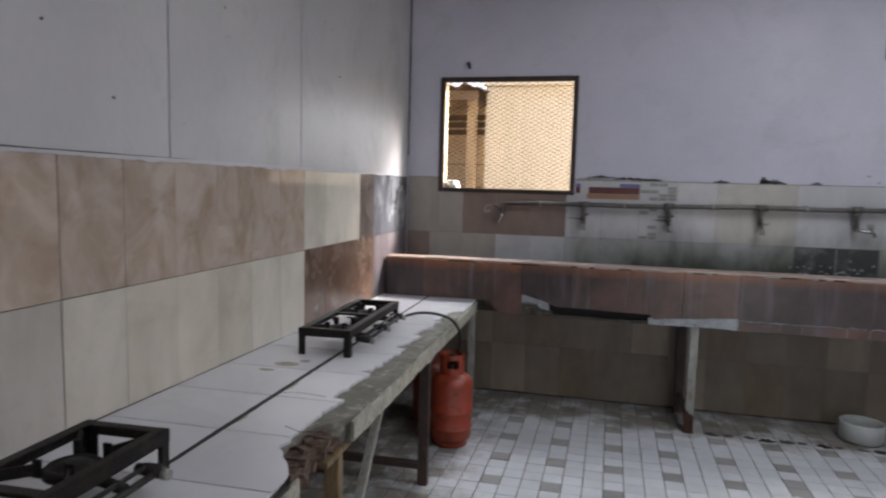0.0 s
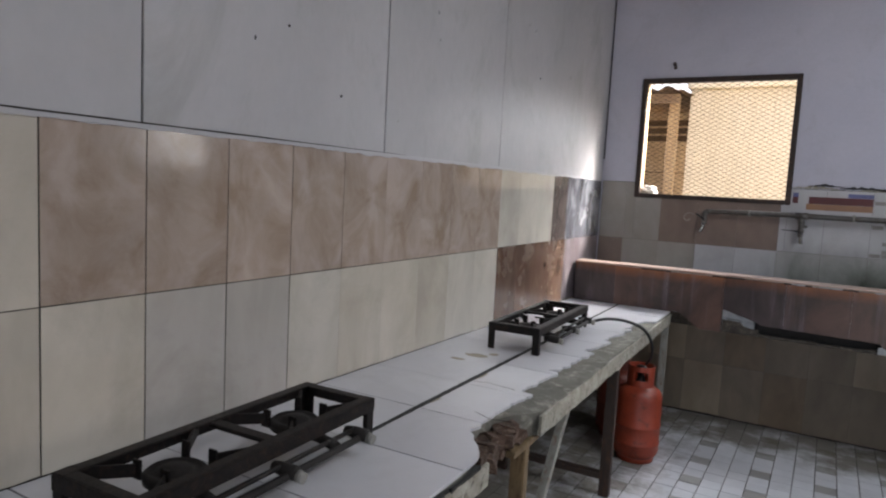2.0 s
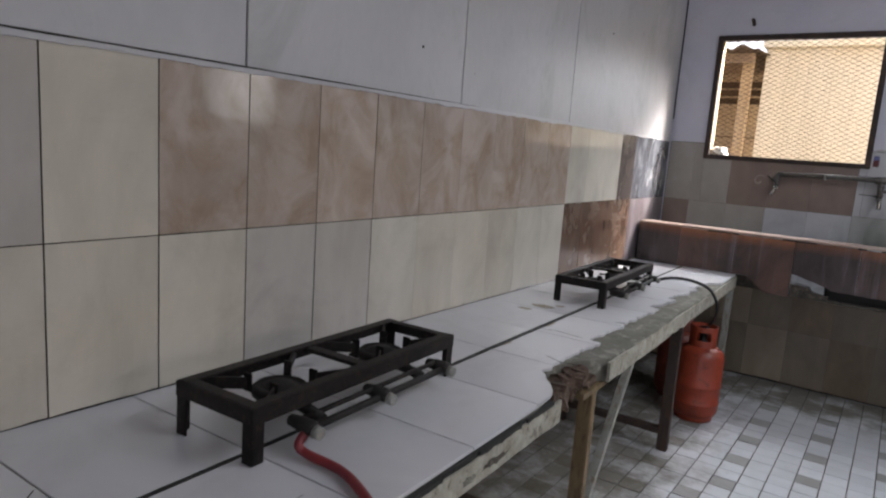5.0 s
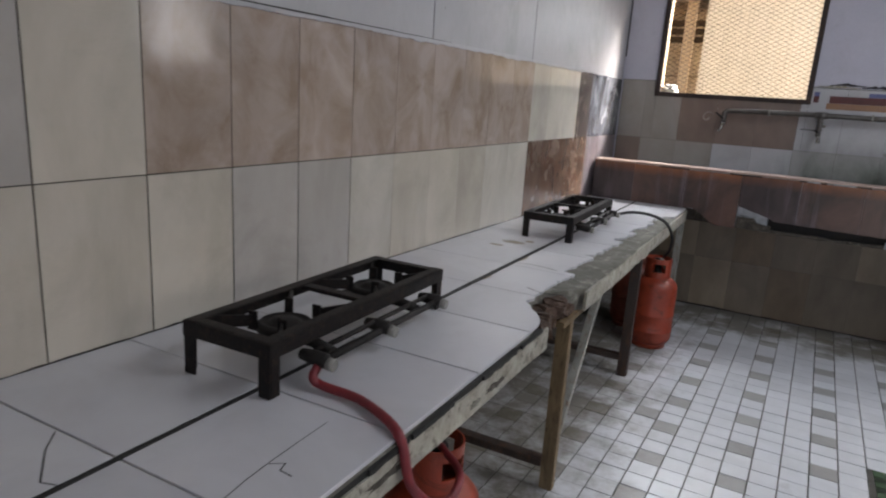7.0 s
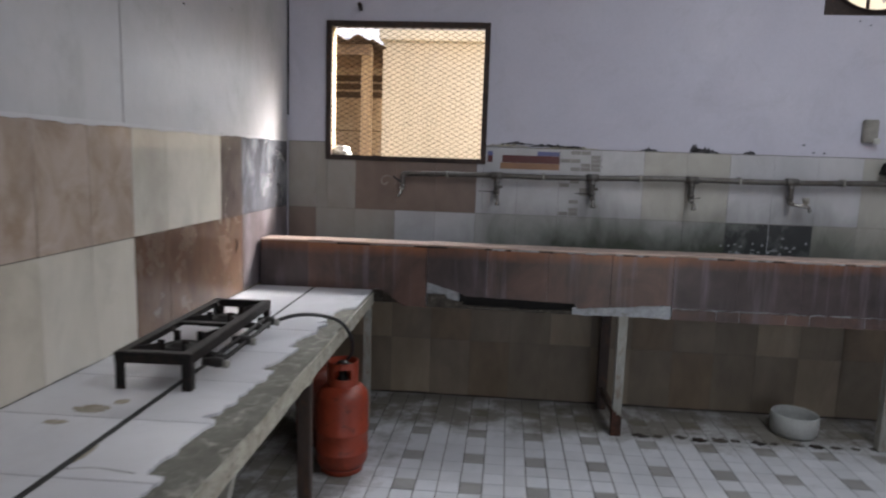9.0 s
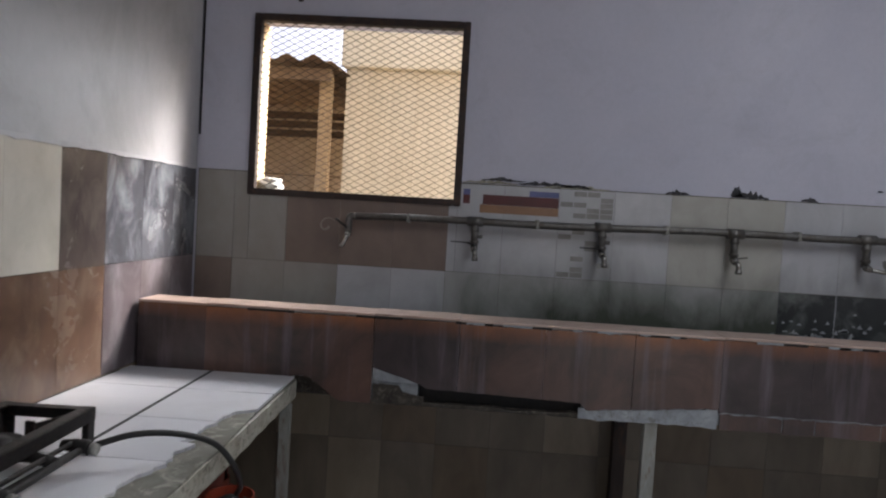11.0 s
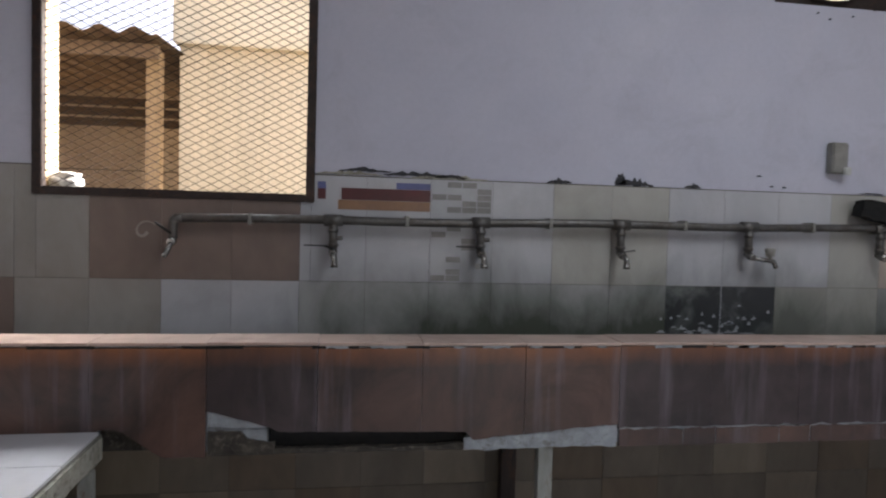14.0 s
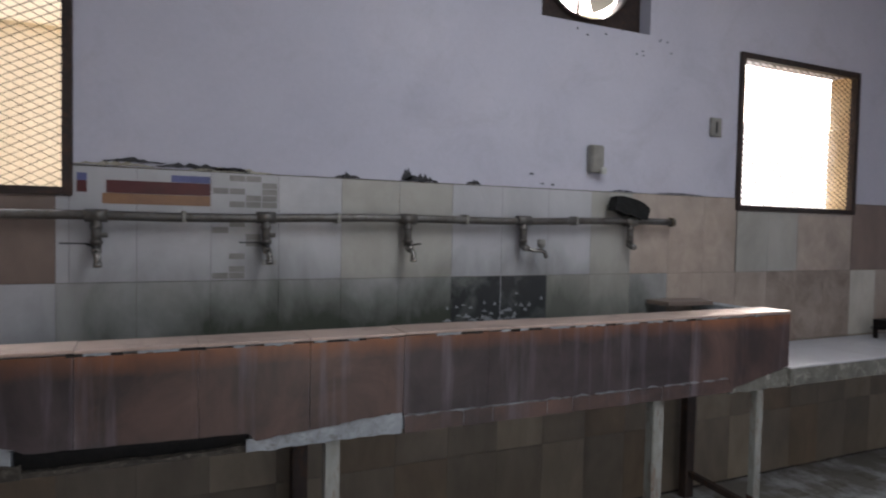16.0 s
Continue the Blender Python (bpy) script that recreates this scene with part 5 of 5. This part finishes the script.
for k, (i, j) in enumerate(rng.sample([(i, j) for i in range(4) for j in range(16)], 20)):
    bm = bmesh.new()
    x, z = 1.682 + i * 0.06, 1.182 + j * 0.0245
    box(bm, x, x + 0.056, Y1 - 0.0035 - 0.0002 * (k % 7), Y1 - 0.0015, z, z + 0.022)
    part("tile_print", bm, "decor_grey", wall_north)
bm = bmesh.new()
tube(bm, [(0.64 + 0.03 * math.cos(a) - 0.006 * a, Y1 - 0.0005, 1.34 + 0.036 * math.sin(a) + 0.006 * a) for a in [0.9 + 4.6 * q / 24 for q in range(25)]], [0.003 + 0.0035 * (q / 24) for q in range(25)], 6)
part("chalk_mark", bm, "chalk", wall_north, "chalk ring scrawled on the brown tile")

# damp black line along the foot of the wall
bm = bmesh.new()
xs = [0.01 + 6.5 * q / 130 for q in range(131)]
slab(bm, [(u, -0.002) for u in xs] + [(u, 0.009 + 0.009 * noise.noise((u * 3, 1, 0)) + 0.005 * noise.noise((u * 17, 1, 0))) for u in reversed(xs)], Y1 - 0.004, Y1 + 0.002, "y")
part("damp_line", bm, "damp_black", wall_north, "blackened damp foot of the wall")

# ---- the yard outside ----
bm = bmesh.new()
box(bm, -300, 300, Y1 + THICK, 300, -0.4, -0.2)
box(bm, -300, 300, -300, Y0 - THICK, -0.4, -0.2)
box(bm, -300, X0 - THICK, Y0 - THICK, Y1 + THICK, -0.4, -0.2)
box(bm, X1 + THICK, 300, Y0 - THICK, Y1 + THICK, -0.4, -0.2)
single("ground", bm, "yard_ground", "dusty bare ground of the yard", kind="structure")
fac = thing("beige_building", (3.5, 9.5, -0.2), "sunlit beige panelled building across the yard", "building")
bm = bmesh.new()
box(bm, 0.14, 6.6, 9.46, 12.0, -0.2, 3.35)
part("wall", bm, "facade_beige", fac)
for k in range(33):
    x = 0.14 + 0.2 * k
    piece("wall_panel", (0.196, 0.006, 2.95), "facade_beige", fac, (x + 0.1, 9.457, 1.27), 0.002)
bm = bmesh.new()
box(bm, 0.12, 6.6, 9.33, 9.46, 2.63, 3.35, 0.01)
part("eave_band", bm, "facade_band", fac)
shed = thing("yard_shed", (-1.2, 10.2, -0.2), "open shed with a corrugated roof and beige post", "shed")
bm = bmesh.new()
box(bm, -0.02, 0.075, 9.2, 9.3, -0.2, 2.54, 0.006)
part("post", bm, "shed_post", shed)
bm = bmesh.new()
box(bm, -4.2, 0.14, 12.4, 12.5, -0.2, 2.9)
box(bm, -4.3, -4.2, 9.3, 12.5, -0.2, 2.7)
part("wall", bm, "shed_wall", shed)
for z in (2.27, 2.37, 2.47):
    bm = bmesh.new()
    bar(bm, (-4.2, 11.2, z), (0.1, 11.2, z + 0.03), 0.06, 0.07)
    part("rafter", bm, "shed_timber", shed)
for z in (1.2, 1.55, 1.9):
    bm = bmesh.new()
    box(bm, -4.2, 0.13, 12.385, 12.401, z, z + 0.012)
    part("wall_joint", bm, "shed_timber", shed)
bm = bmesh.new()
NX = 150
ra = [(-4.4 + 4.58 * q / NX) for q in range(NX + 1)]
r0 = [bm.verts.new((x, 8.72, 2.535 + 0.024 * math.sin(x * 2 * math.pi / 0.2))) for x in ra]
r1 = [bm.verts.new((x, 12.7, 2.83 + 0.024 * math.sin(x * 2 * math.pi / 0.2))) for x in ra]
for q in range(NX):
    bm.faces.new((r0[q], r0[q + 1], r1[q + 1], r1[q]))
bmesh.ops.solidify(bm, geom=bm.faces[:], thickness=0.006)
part("roof", bm, "shed_roof", shed, "rusty corrugated roofing")
bm = bmesh.new()
bar(bm, (-4.3, 9.0, 2.475), (0.12, 9.0, 2.475), 0.05, 0.09)
part("beam", bm, "shed_roof", shed)
far = thing("white_building", (18, 17, -0.2), "far low building under a broad white corrugated roof", "building")
bm = bmesh.new()
box(bm, 7.4, 34, 13.3, 26, -0.2, 1.5)
part("wall", bm, "far_white", far)
bm = bmesh.new()
NX = 220
ra = [7.2 + 27.0 * q / NX for q in range(NX + 1)]
r0 = [bm.verts.new((x, 13.0, 1.5 + 0.04 * math.sin(x * 8.4))) for x in ra]
r1 = [bm.verts.new((x, 19.5, 4.93 + 0.04 * math.sin(x * 8.4))) for x in ra]
r2 = [bm.verts.new((x, 26.2, 1.5 + 0.04 * math.sin(x * 8.4))) for x in ra]
for q in range(NX):
    bm.faces.new((r0[q], r0[q + 1], r1[q + 1], r1[q]))
    bm.faces.new((r1[q], r1[q + 1], r2[q + 1], r2[q]))
bmesh.ops.solidify(bm, geom=bm.faces[:], thickness=0.01)
part("roof", bm, "far_white", far, "white corrugated roof sheets")
# ---- the floor's tiles ----
for x, y, dz, grey in FLOOR_PIECES:
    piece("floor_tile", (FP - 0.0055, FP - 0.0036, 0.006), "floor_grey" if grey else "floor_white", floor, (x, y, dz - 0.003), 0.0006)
# a cream panel let into the floor, edged with green mosaic
ix0, ix1, iy0, iy1 = INSET
nx, ny = 27, 36
for k in range(nx):
    for y in (iy0 + 0.028, iy1 - 0.028):
        piece("mosaic_tile", ((ix1 - ix0) / nx - 0.003, 0.05, 0.006), ("mosaic_green", "mosaic_dark_green")[k % 2], floor, (ix0 + (k + 0.5) * (ix1 - ix0) / nx, y, -0.003), 0.0006)
for k in range(ny):
    for x in (ix0 + 0.028, ix1 - 0.028):
        piece("mosaic_tile", (0.05, (iy1 - iy0 - 0.112) / ny - 0.003, 0.006), ("mosaic_green", "mosaic_dark_green")[k % 2], floor, (x, iy0 + 0.056 + (k + 0.5) * (iy1 - iy0 - 0.112) / ny, -0.003), 0.0006)
for i in range(11):
    for j in range(15):
        px, py = (ix1 - ix0 - 0.116) / 11, (iy1 - iy0 - 0.116) / 15
        piece("floor_tile", (px - 0.0035, py - 0.0035, 0.006), "floor_mauve" if j % 3 == 1 else "floor_cream", floor, (ix0 + 0.058 + (i + 0.5) * px, iy0 + 0.058 + (j + 0.5) * py, -0.003), 0.0006)
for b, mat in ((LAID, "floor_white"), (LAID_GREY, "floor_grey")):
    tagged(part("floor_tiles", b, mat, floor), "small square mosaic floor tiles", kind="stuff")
